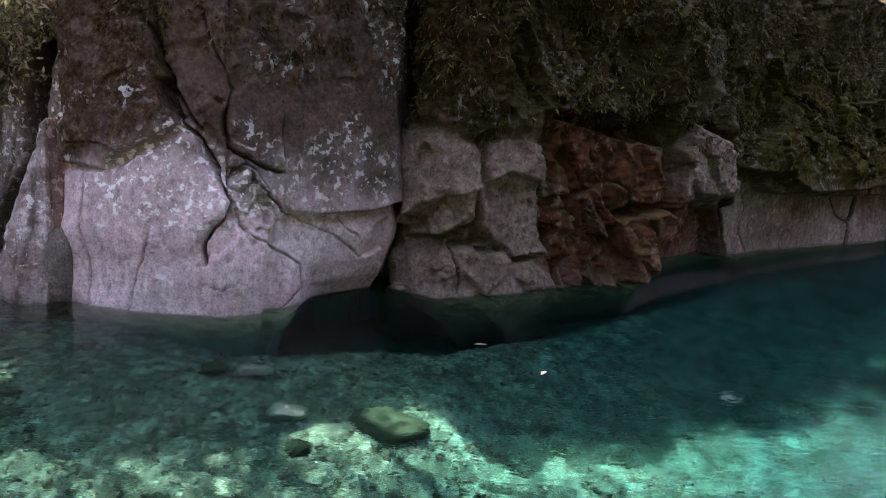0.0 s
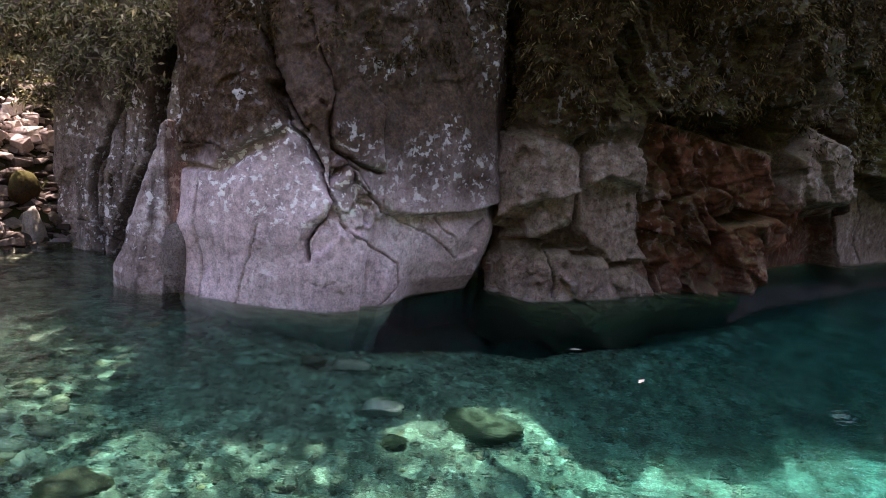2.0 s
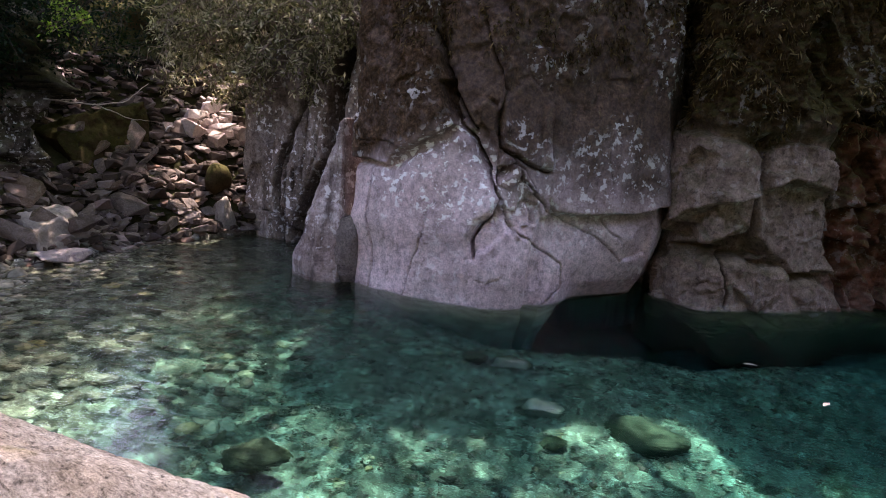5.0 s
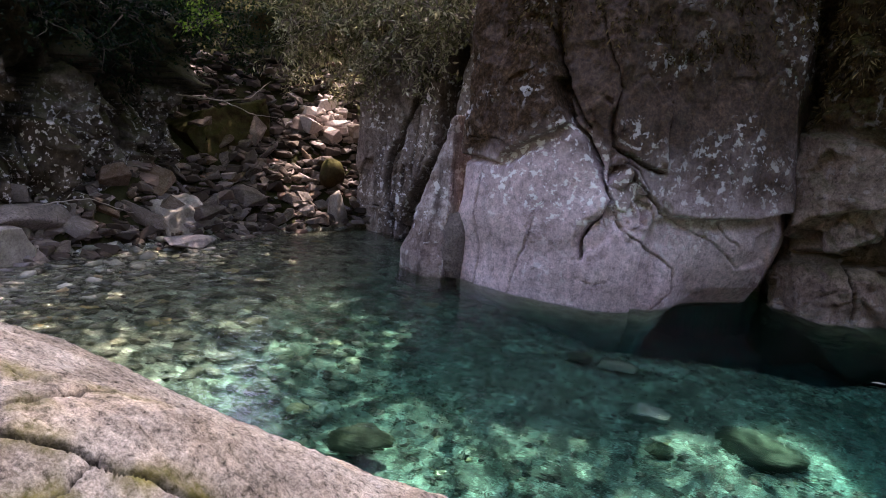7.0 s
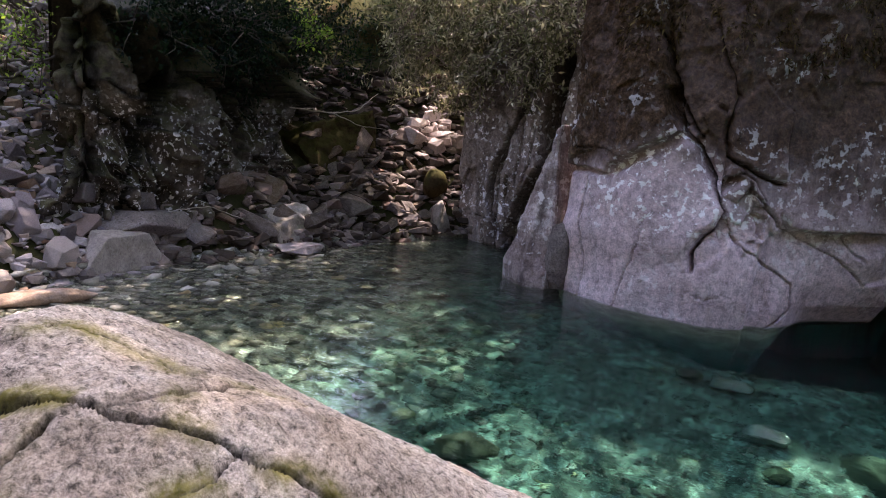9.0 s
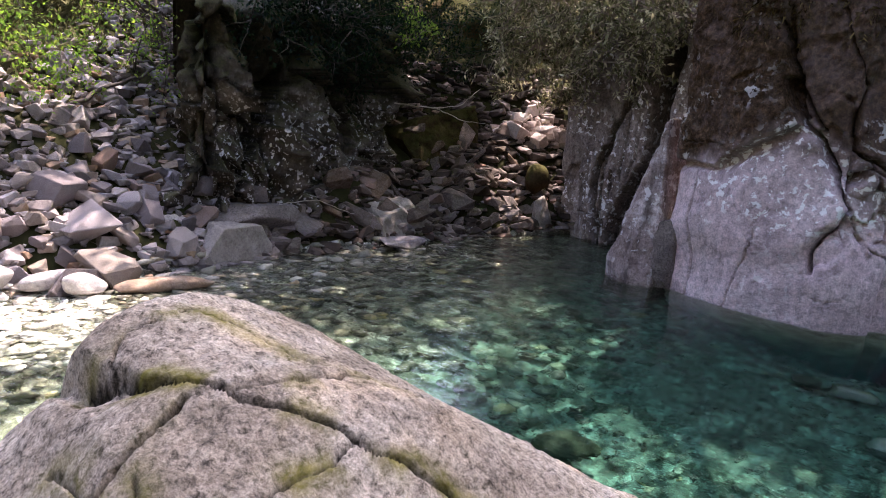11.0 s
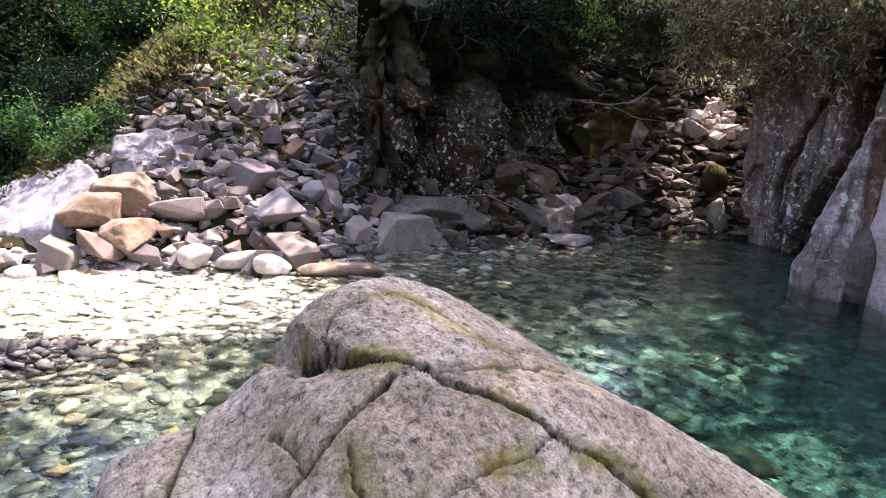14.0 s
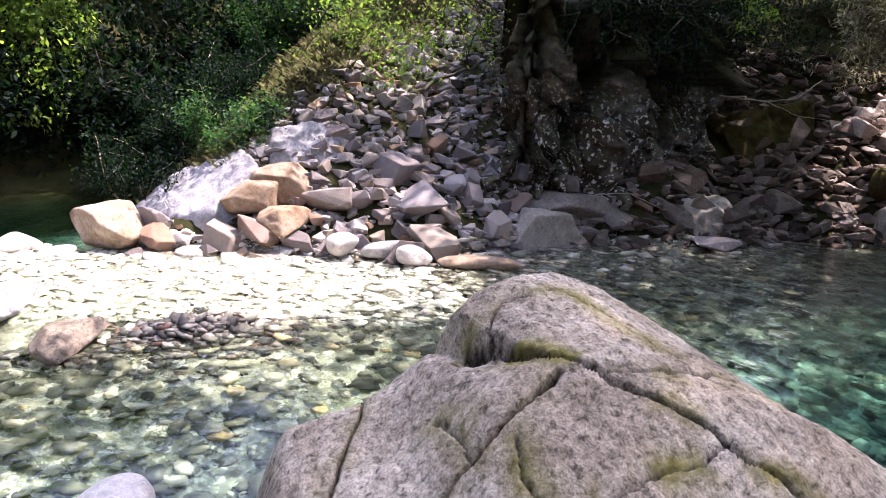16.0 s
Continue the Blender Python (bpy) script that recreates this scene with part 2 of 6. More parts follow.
            f = maths(nt, "MULTIPLY", f, node(nt, "ShaderNodeMapRange", {0: z, 1: spots_top, 2: spots_top + 0.6, 3: 1.0, 4: 0.0}).outputs[0])
        base = mixc(nt, maths(nt, "MULTIPLY", f, lichen), base, (0.96, 0.93, 0.93))
    if moss:
        up = node(nt, "ShaderNodeSeparateXYZ", {0: node(nt, "ShaderNodeNewGeometry").outputs["Normal"]}).outputs[2]
        f = maths(nt, "ADD", maths(nt, "MULTIPLY", up, 0.55), noise_tex(nt, p, 2.6, 6, 0.7))
        base = mixc(nt, maths(nt, "MULTIPLY", ramp(nt, f, (0.58, 0.0), (0.82, 1.0)), moss), base, ramp(nt, fine, (0.3, (0.02, 0.028, 0.008)), (0.7, (0.085, 0.095, 0.022))))
    # Near-black in cracks: soil, and the shade of the crevice painted in.
    if crack_dark:
        at = node(nt, "ShaderNodeAttribute", attribute_name="crack_dark").outputs["Fac"]
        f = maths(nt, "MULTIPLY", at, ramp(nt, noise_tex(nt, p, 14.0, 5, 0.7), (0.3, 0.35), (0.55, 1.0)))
        base = mixc(nt, f, base, ramp(nt, fine, (0.3, tuple(c * 0.5 for c in crack_dark)), (0.7, tuple(c * 1.6 for c in crack_dark))))
    # Tone under the waterline; the dark ones put the overhang's shade in colour.
    if below:
        z = node(nt, "ShaderNodeSeparateXYZ", {0: p}).outputs[2]
        f = node(nt, "ShaderNodeMapRange", {0: z, 1: 0.015, 2: -0.10, 3: 0.0, 4: below}).outputs[0]
        base = mixc(nt, f, base, ramp(nt, mid_n, (0.35, below_tone[0]), (0.65, below_tone[1])))
    # Random light and dark cells: gravel, and rippling light painted on the bed.
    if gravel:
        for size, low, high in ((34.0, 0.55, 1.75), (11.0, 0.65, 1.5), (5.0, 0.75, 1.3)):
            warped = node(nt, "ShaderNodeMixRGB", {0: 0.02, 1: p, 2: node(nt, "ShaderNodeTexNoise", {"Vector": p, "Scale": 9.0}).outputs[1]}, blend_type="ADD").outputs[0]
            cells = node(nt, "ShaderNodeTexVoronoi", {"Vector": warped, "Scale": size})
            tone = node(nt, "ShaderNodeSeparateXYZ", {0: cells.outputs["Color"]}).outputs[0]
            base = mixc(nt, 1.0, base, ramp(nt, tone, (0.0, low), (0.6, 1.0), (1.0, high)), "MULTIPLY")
    base = depth_tint(nt, base)
    nt.links.new(base, bsdf.inputs["Base Color"])
    bsdf.inputs["Roughness"].default_value = rough
    bsdf.inputs["Specular IOR Level"].default_value = gloss
    if wet:
        z = node(nt, "ShaderNodeSeparateXYZ", {0: place_of(nt)}).outputs[2]
        zz = maths(nt, "ADD", z, maths(nt, "MULTIPLY", big, -0.15))
        nt.links.new(node(nt, "ShaderNodeMapRange", {0: zz, 1: -0.06, 2: 0.06 + wet, 3: 0.25, 4: rough}).outputs[0], bsdf.inputs["Roughness"])
        nt.links.new(node(nt, "ShaderNodeMapRange", {0: zz, 1: -0.06, 2: 0.06 + wet, 3: 0.5, 4: gloss}).outputs[0], bsdf.inputs["Specular IOR Level"])
    h = maths(nt, "ADD", maths(nt, "MULTIPLY", mid_n, 1.0), maths(nt, "MULTIPLY", fine, 0.22))
    b = node(nt, "ShaderNodeBump", {"Strength": bump, "Distance": 0.03 / scale, "Height": h})
    nt.links.new(b.outputs[0], bsdf.inputs["Normal"])
    return m


def leaf_mat(name, a, b, c, shine=0.7, through=0.35, glow=(1.6, 1.9, 0.7)):
    m, nt, bsdf = nodes_of(name)
    rnd = node(nt, "ShaderNodeNewGeometry").outputs["Random Per Island"]
    col = ramp(nt, rnd, (0.0, a), (0.55, b), (1.0, c))
    nt.links.new(col, bsdf.inputs["Base Color"])
    bsdf.inputs["Roughness"].default_value = shine
    bsdf.inputs["Specular IOR Level"].default_value = 0.08
    t = node(nt, "ShaderNodeBsdfTranslucent", {0: mixc(nt, 1.0, col, glow, "MULTIPLY")})
    mx = node(nt, "ShaderNodeMixShader", {0: through, 1: bsdf.outputs[0], 2: t.outputs[0]})
    nt.links.new(mx.outputs[0], nt.nodes["Material Output"].inputs[0])
    return m


def bark_mat(name, a, b):
    m, nt, bsdf = nodes_of(name)
    p = place_of(nt, (1, 1, 0.3))
    n = noise_tex(nt, p, 24.0, 6, 0.7)
    nt.links.new(ramp(nt, n, (0.3, a), (0.7, b)), bsdf.inputs["Base Color"])
    bsdf.inputs["Roughness"].default_value = 0.85
    nt.links.new(node(nt, "ShaderNodeBump", {"Strength": 0.6, "Distance": 0.01, "Height": n}).outputs[0], bsdf.inputs["Normal"])
    return m


M_BOULDER = rock("pale_boulder_rock", (0.40, 0.29, 0.295), (0.68, 0.52, 0.53), (0.85, 0.71, 0.72), 1.0, lichen=0.95, cover=0.0, spots_at=12.0, film_shade=((0.072, 0.043, 0.026), 0.55, 1.7, 0.93), rough=0.62, bump=0.9, speck=0.45, below=0.7, below_tone=((0.10, 0.11, 0.06), (0.36, 0.36, 0.23)), crack_dark=(0.010, 0.008, 0.006), wet=0.1, streak=0.25, spotted=True)
M_CLIFF = rock("cliff_rock", (0.13, 0.088, 0.068), (0.27, 0.19, 0.155), (0.41, 0.31, 0.265), 0.9, lichen=0.12, moss=0.4, film_shade=((0.046, 0.027, 0.011), 0.5, 1.4, 0.97), below=0.92, stains=True, rough=0.6, bump=1.1, speck=0.6, crack_dark=(0.010, 0.007, 0.005), wet=0.15, streak=0.35, moss_tone=((0.018, 0.013, 0.003), (0.085, 0.058, 0.012)))
M_RIB = rock("ribbed_rock", (0.11, 0.082, 0.068), (0.36, 0.285, 0.25), (0.66, 0.56, 0.525), 1.4, lichen=0.9, cover=0.05, spots_at=13.0, film_shade=((0.09, 0.066, 0.048), 1.6, 2.6, 0.65), below=0.9, rough=0.6, bump=1.0, speck=0.6, crack_dark=(0.010, 0.008, 0.006), wet=0.1, streak=0.45)
M_LEAN = rock("streaked_slab_rock", (0.12, 0.078, 0.065), (0.38, 0.295, 0.28), (0.80, 0.70, 0.695), 2.2, lichen=0.6, cover=0.0, below=0.8, rough=0.55, bump=0.8, wet=0.15, streak=0.75, speck=0.5)
M_FORE = rock("granite_boulder", (0.165, 0.132, 0.096), (0.385, 0.32, 0.248), (0.61, 0.535, 0.435), 3.0, rough=0.9, bump=1.0, crack_dark=(0.008, 0.006, 0.004), stains=True, speck=0.8, gloss=0.05, moss_tone=((0.09, 0.085, 0.012), (0.24, 0.21, 0.05)))
M_OUTCROP = rock("lichen_outcrop_rock", (0.022, 0.018, 0.014), (0.09, 0.073, 0.058), (0.36, 0.31, 0.285), 1.4, lichen=0.7, moss=0.4, film_shade=((0.028, 0.025, 0.014), 1.3, 2.4, 0.85), rough=0.6, bump=1.0, streak=0.5, spots_at=17.0, cover=0.07, spots_top=1.3, crack_dark=(0.008, 0.007, 0.006))
M_STONE = rock("talus_stone", (0.15, 0.13, 0.135), (0.27, 0.245, 0.255), (0.42, 0.39, 0.40), 2.5, rough=0.8, bump=1.2, each=0.7, world=False, speck=0.5)
# Darker copy of the talus stone; the shore's shade is in its colour.
M_DARKSTONE = rock("shade_toned_stone", (0.06, 0.043, 0.034), (0.19, 0.145, 0.125), (0.44, 0.37, 0.345), 2.6, rough=0.7, bump=0.8, moss=0.15, each=0.45, each_tone=0.62, world=False, speck=0.65)
M_SLAB = rock("blue_grey_rock", (0.15, 0.145, 0.16), (0.27, 0.265, 0.29), (0.38, 0.375, 0.405), 2.0, rough=0.8, bump=0.6, streak=0.15, speck=0.4)
M_BEIGE = rock("beige_grey_rock", (0.19, 0.165, 0.14), (0.31, 0.275, 0.24), (0.43, 0.39, 0.35), 2.0, rough=0.75, bump=0.5, wet=0.1)
M_PALE = rock("pale_river_stone", (0.30, 0.26, 0.23), (0.45, 0.415, 0.39), (0.60, 0.57, 0.545), 1.5, rough=0.75, bump=0.35, wet=0.1)
M_OCHRE = rock("ochre_stone", (0.14, 0.08, 0.045), (0.25, 0.18, 0.13), (0.38, 0.325, 0.28), 1.5, rough=0.8, bump=0.45)
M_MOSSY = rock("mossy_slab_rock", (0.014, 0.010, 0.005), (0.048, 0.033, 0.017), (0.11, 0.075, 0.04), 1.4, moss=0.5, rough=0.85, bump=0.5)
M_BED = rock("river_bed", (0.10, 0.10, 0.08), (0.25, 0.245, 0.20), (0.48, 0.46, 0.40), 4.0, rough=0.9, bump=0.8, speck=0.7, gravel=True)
# Dark grey-green: the shade on the pool's bed is put in this colour.
M_SUNK = rock("shade_toned_sunken_stone", (0.028, 0.034, 0.026), (0.07, 0.08, 0.058), (0.15, 0.155, 0.11), 3.0, rough=0.8, bump=0.7, speck=0.6, world=False)
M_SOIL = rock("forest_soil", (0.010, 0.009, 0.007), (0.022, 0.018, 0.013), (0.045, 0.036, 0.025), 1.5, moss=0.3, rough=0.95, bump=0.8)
# Two leaf copies: near-black with shade painted in, bright with sunlight painted in.
M_LEAF_DARK = leaf_mat("shade_green_leaves", (0.002, 0.006, 0.006), (0.005, 0.014, 0.011), (0.014, 0.028, 0.015))
M_LEAF_LIT = leaf_mat("sunlit_green_leaves", (0.055, 0.105, 0.03), (0.115, 0.18, 0.05), (0.21, 0.25, 0.085), through=0.5)
# Olive leaves; the palest tones put the bush's sunlit specks in colour.
M_LEAF_DRY = leaf_mat("olive_to_sunlit_leaves", (0.05, 0.055, 0.025), (0.22, 0.215, 0.12), (0.70, 0.64, 0.50), through=0.25, glow=(1.2, 1.2, 0.85))
M_GRASS = leaf_mat("dry_grass_blades", (0.075, 0.08, 0.045), (0.13, 0.13, 0.08), (0.20, 0.195, 0.135), through=0.4, glow=(1.4, 1.4, 1.1))
M_LEAF_MID = leaf_mat("blue_green_leaves", (0.016, 0.05, 0.024), (0.035, 0.09, 0.042), (0.075, 0.14, 0.05), through=0.35)
M_BARK = bark_mat("dark_bark", (0.02, 0.016, 0.012), (0.075, 0.058, 0.045))
M_TWIG = bark_mat("brown_twigs", (0.09, 0.066, 0.052), (0.34, 0.265, 0.22))
M_DRIFT = bark_mat("bleached_driftwood", (0.25, 0.21, 0.17), (0.46, 0.41, 0.36))


def water_mat():
    """Clear water: refraction, and a mirror gloss turned down over the pool and full on the riffle."""
    m, nt, bsdf = nodes_of("clear_pool_water")
    nt.nodes.remove(bsdf)
    p = place_of(nt)
    xyz = node(nt, "ShaderNodeSeparateXYZ", {0: p})
    x, y = xyz.outputs[0], xyz.outputs[1]
    lee = node(nt, "ShaderNodeMapRange", {0: y, 1: 4.6, 2: 6.8, 3: 0.22, 4: 0.08}).outputs[0]
    still = maths(nt, "MAXIMUM", lee, node(nt, "ShaderNodeMapRange", {0: x, 1: -5.2, 2: -2.8, 3: 1.0, 4: 0.0}).outputs[0])
    still = maths(nt, "MULTIPLY", still, node(nt, "ShaderNodeMapRange", {0: y, 1: 5.5, 2: 8.5, 3: 1.0, 4: 0.4}).outputs[0])
    still = maths(nt, "ADD", still, node(nt, "ShaderNodeMapRange", {0: x, 1: 0.3, 2: 3.5, 3: 0.0, 4: 0.28}).outputs[0])
    a = noise_tex(nt, place_of(nt, (1.0, 1.7, 1.0)), 5.0, 3, 0.5, 0.4)
    b = noise_tex(nt, p, 19.0, 2, 0.5, 0.3)
    h = maths(nt, "ADD", a, maths(nt, "MULTIPLY", b, 0.25))
    bp = node(nt, "ShaderNodeBump", {"Distance": 0.03, "Height": h, "Strength": still}).outputs[0]
    clear = node(nt, "ShaderNodeBsdfRefraction", {"Color": (0.96, 1.0, 0.99, 1), "Roughness": 0.0, "IOR": 1.33, "Normal": bp})
    mirror = node(nt, "ShaderNodeBsdfGlossy", {"Color": (1, 1, 1, 1), "Roughness": 0.0, "Normal": bp})
    gloss = maths(nt, "MULTIPLY", node(nt, "ShaderNodeFresnel", {"IOR": 1.33, "Normal": bp}).outputs[0], node(nt, "ShaderNodeMapRange", {0: x, 1: -3.5, 2: -2.4, 3: 1.0, 4: 0.22}).outputs[0])
    mx = node(nt, "ShaderNodeMixShader", {0: gloss, 1: clear.outputs[0], 2: mirror.outputs[0]})
    nt.links.new(mx.outputs[0], nt.nodes["Material Output"].inputs[0])
    return m


M_WATER = water_mat()

# ---- ground, river bed and water ----
SHORE_Y = np.array([-14.0, -4.0, -1.5, -0.8, 0.6, 2.0, 3.5, 4.6, 6.0, 7.3, 8.7, 9.6, 11.0, 30.0])
SHORE_X = np.array([-13.0, -9.5, -8.0, -7.6, -7.3, -6.85, -7.05, -7.15, -6.9, -6.9, -6.4, -5.7, -4.8, -4.0])
WALL_X = np.array([-30, -7.5, -6.3, -4.5, -3.8, -2.0, -1.3, -0.6, 0.0, 1.5, 3.0, 5.4, 10.1, 18.0, 60.0])
WALL_Y = np.array([30, 13.0, 10.2, 9.4, 9.3, 9.2, 9.4, 9.8, 9.8, 11.2, 12.8, 15.4, 18.9, 24.2, 56.0])


def height(x, y):
    """The ground: the bed of the pool, the talus, the gorge's sides."""
    p = np.c_[x, y, np.zeros(len(x))]
    lump = fbm(p * 0.7, 4, 0.5, 2)
    inland = np.interp(y, SHORE_Y, SHORE_X) - x
    # the bed, shallow upstream, deepened under the cliff so the depth colour darkens it
    deep = 0.05 + 0.13 * step(0.8, 2.6, -inland) + 0.62 * step(-5.6, -2.2, x + 0.30 * (y - 3)) + 0.75 * step(-1.0, 3.5, x) + 0.45 * step(2, 7, x)
    deep = deep + 0.75 * step(2.3, 0.5, np.interp(x, WALL_X, WALL_Y) - 0.8 - y) * step(-4.0, -1.0, x)
    deep = deep + 0.9 * step(2.2, 0.6, np.interp(x, WALL_X, WALL_Y) - 0.8 - y) * step(-3.2, -1.4, x)
    deep = deep + 0.35 * step(-7.9, -8.8, x)
    deep = np.minimum(deep, 1.9 + 0.25 * np.tanh((deep - 1.9) * 2))
    bed = -deep + 0.10 * lump * np.clip(deep, 0.15, 1)
    bed += 0.20 * np.exp(-((x + 5.25 + 0.1 * y) / 0.26) ** 2 - ((y - 0.0) / 0.62) ** 2)
    # talus slope, its far edge falling off to the river behind
    edge = (-y - 0.94 * (x + 7.75)) / 1.37
    talus = 0.68 * np.maximum(inland, 0) - 0.95 * np.maximum(edge, 0) + 0.10 * lump
    talus = np.minimum(talus, 0.68 * 6.5 + 0.4 * (inland - 6.5))
    z = np.where(inland > 0, np.maximum(talus, -1.6), np.minimum(bed, -0.02 + 0.68 * inland))
    z = np.where((inland > -0.35) & (inland <= 0), np.maximum(z, bed), z)
    z = np.where(inland <= 0, bed, z)
    # far wooded bank
    far = -10.2 - x - 0.35 * (y + 2)
    z = np.where(far > 0, np.maximum(z, -0.3 + 0.9 * np.minimum(far, 2.5) + 0.35 * np.maximum(far - 2.5, 0) + 0.25 * lump), z)
    # hillside over the cliff
    back = y - np.interp(x, WALL_X, WALL_Y)
    z = np.where(back > 0, np.maximum(z, bed + (4.6 - bed) * step(0, 0.6, back) + 0.75 * np.maximum(back - 0.6, 0)), z)
    # the gorge closes downstream: an unseen slope, added to cut sky light
    z = np.where(x > 13, np.maximum(z, bed + 0.9 * (x - 13)), z)
    # near bank under the camera; its unseen steep rise behind cuts sky light
    bank_y = np.interp(x, [-30, -12, -6, -3.6, -2.4, -0.9, 0.5, 3, 8, 60], [-7.5, -5.0, -3.4, -2.2, -1.4, -0.6, 0.6, 1.0, 0.0, -2.0])
    near = bank_y - y
    z = np.where(near > -0.8, np.maximum(z, bed + (0.35 - bed) * step(-0.8, 0.5, near) + 1.05 * np.maximum(near - 2.2, 0) + 0.08 * lump), z)
    return z


def sheet_axis(lo, a, b, hi, fine, coarse):
    mid = np.arange(a, b, fine)
    out = [mid]
    x, d, left = a, fine, []
    while x > lo:
        d = min(d * 1.12, coarse)
        x -= d
        left.append(x)
    x, d, right = mid[-1], fine, []
    while x < hi:
        d = min(d * 1.12, coarse)
        x += d
        right.append(x)
    return np.array(left[::-1] + mid.tolist() + right)


gx, gy = sheet_axis(-160, -11.0, 6.0, 160, 0.09, 9.0), sheet_axis(-160, -2.5, 10.0, 160, 0.09, 9.0)
X, Y = np.meshgrid(gx, gy)
Z = height(X.ravel(), Y.ravel())
small = fbm(np.c_[X.ravel(), Y.ravel(), Z] * 3.5, 4, 0.6, 5)
Z = np.minimum(Z, 24 + 0.02 * Z) + 0.035 * small
ground_mesh = grid_mesh("ground", np.dstack([X, Y, Z.reshape(X.shape)]))
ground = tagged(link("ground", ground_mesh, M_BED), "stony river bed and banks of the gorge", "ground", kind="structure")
ground_mesh.materials.append(M_SOIL)
centre = np.zeros(len(ground_mesh.polygons) * 3, np.float32)
ground_mesh.polygons.foreach_get("center", centre)
centre = centre.reshape(-1, 3)
# Dark material also under the far river, standing in for its dark reflections.
dark_faces = (centre[:, 2] > 0.06) | (centre[:, 0] < -8.9)
ground_mesh.polygons.foreach_set("material_index", dark_faces.astype(np.int32))

wx, wy = sheet_axis(-70, -11, 8, 70, 0.5, 6.0), sheet_axis(-60, -6, 12, 70, 0.5, 6.0)
WX, WY = np.meshgrid(wx, wy)
water = tagged(link("water", grid_mesh("water", np.dstack([WX, WY, np.zeros(WX.shape)])), M_WATER), "clear turquoise water of a still river pool", "water", kind="structure")
water.visible_shadow = False


# ---- rock faces ----
def curve_along(line, ds, soft):
    """A plan line rounded off: points, outward normals (to the right of the way reversed) and lengths along it."""
    pts = np.array(line, float)
    seg = np.r_[0, np.cumsum(np.hypot(*np.diff(pts, axis=0).T))]
    s = np.arange(0, seg[-1], ds)
    xy = np.c_[np.interp(s, seg, pts[:, 0]), np.interp(s, seg, pts[:, 1])]
    k = max(1, int(soft / ds))
    w = np.hanning(2 * k + 1)
    w /= w.sum()
    pad = np.r_[np.repeat(xy[:1], k, 0), xy, np.repeat(xy[-1:], k, 0)]
    sm = np.c_[np.convolve(pad[:, 0], w, "valid"), np.convolve(pad[:, 1], w, "valid")]
    tan = np.gradient(sm, axis=0)
    tan /= np.linalg.norm(tan, axis=1, keepdims=True) + 1e-9
    return s, sm, np.c_[tan[:, 1], -tan[:, 0]]


def rock_face(name, line, z0, z1, ds, dz, shape, material, soft=0.15, back=(0.6, 1.6), rise=0.5, patches=(), start=0.0, cuts=(), piece=""):
    """A rock whose outer face stands on a plan line; shape(s, z, points) gives how far it stands out, and where its
    cracks are darkened.
    """
    s, xy, n = curve_along(line, ds, soft)
    s = s - start
    z = np.arange(z0, z1, dz)
    S, Zg = np.meshgrid(s, z)
    B = np.dstack([np.broadcast_to(xy[:, 0], S.shape), np.broadcast_to(xy[:, 1], S.shape), Zg])
    out, crack_dark = shape(S.ravel(), Zg.ravel(), B.reshape(-1, 3))
    N = np.dstack([np.broadcast_to(n[:, 0], S.shape), np.broadcast_to(n[:, 1], S.shape), np.zeros(S.shape)])
    V = B + N * out.reshape(S.shape)[..., None]
    rows, crack_darks = [V], [crack_dark.reshape(S.shape)]
    top = V[-1]
    away = np.array([back[0], back[1], 0.0])
    for k in range(1, 9):
        r = top + away * k / 8
        r[:, 2] += rise * k / 8 + 0.08 * fbm(r * 2.0, 3, 0.5, 4)
        rows.append(r[None])
        crack_darks.append(np.ones((1, len(s))) * 0.6)
    r = rows[-1].copy()
    r[..., 2] = z0
    rows.append(r)
    crack_darks.append(np.zeros((1, len(s))))
    full = np.concatenate(rows)
    masks = {"crack_dark": np.concatenate(crack_darks)}
    ss, zz = np.meshgrid(s, np.r_[z, np.full(9, 99.0)])
    for key, poly, soft_edge, *share in patches:
        wob = min(0.12, 0.8 * soft_edge) * fbm(np.c_[ss.ravel() * 3, zz.ravel() * 3, ss.ravel() * 0], 4, 0.6, 8)
        m = step(-soft_edge, soft_edge, inside(ss.ravel() + wob, zz.ravel() + wob, poly)).reshape(ss.shape)
        masks[key] = np.maximum(masks.get(key, 0.0), m * (share[0] if share else 1.0))
    ends = [0] + [int(np.searchsorted(s, c)) for c in cuts] + [len(s) - 1]
    root = new(name) if cuts else None
    for a, b in zip(ends, ends[1:]):
        mesh = grid_mesh(name, full[:, a:b + 1])
        for key, values in masks.items():
            mask_on(mesh, key, values[:, a:b + 1])
        ob = link(piece if cuts else name, mesh, material, root)
    return root or ob


def groove(s, z, line, wide, deep):
    d = to_line(s, z, line)
    k = np.exp(-(d / wide) ** (4 if wide > 0.025 else 2))
    return -deep * k, np.exp(-(d / (1.4 * wide)) ** 4) if wide > 0.025 else k * min(1.0, wide / 0.011)


def plate(s, z, poly, amount, edge=0.012, worn=0.03, lean=0.0):
    """A plate of rock that stands out (or back) within an outline; lean: more at its foot than at its top."""
    mid = sum(q[1] for q in poly) / len(poly)
    return (amount - lean * (z - mid)) * step(-edge, worn, inside(s, z, poly))


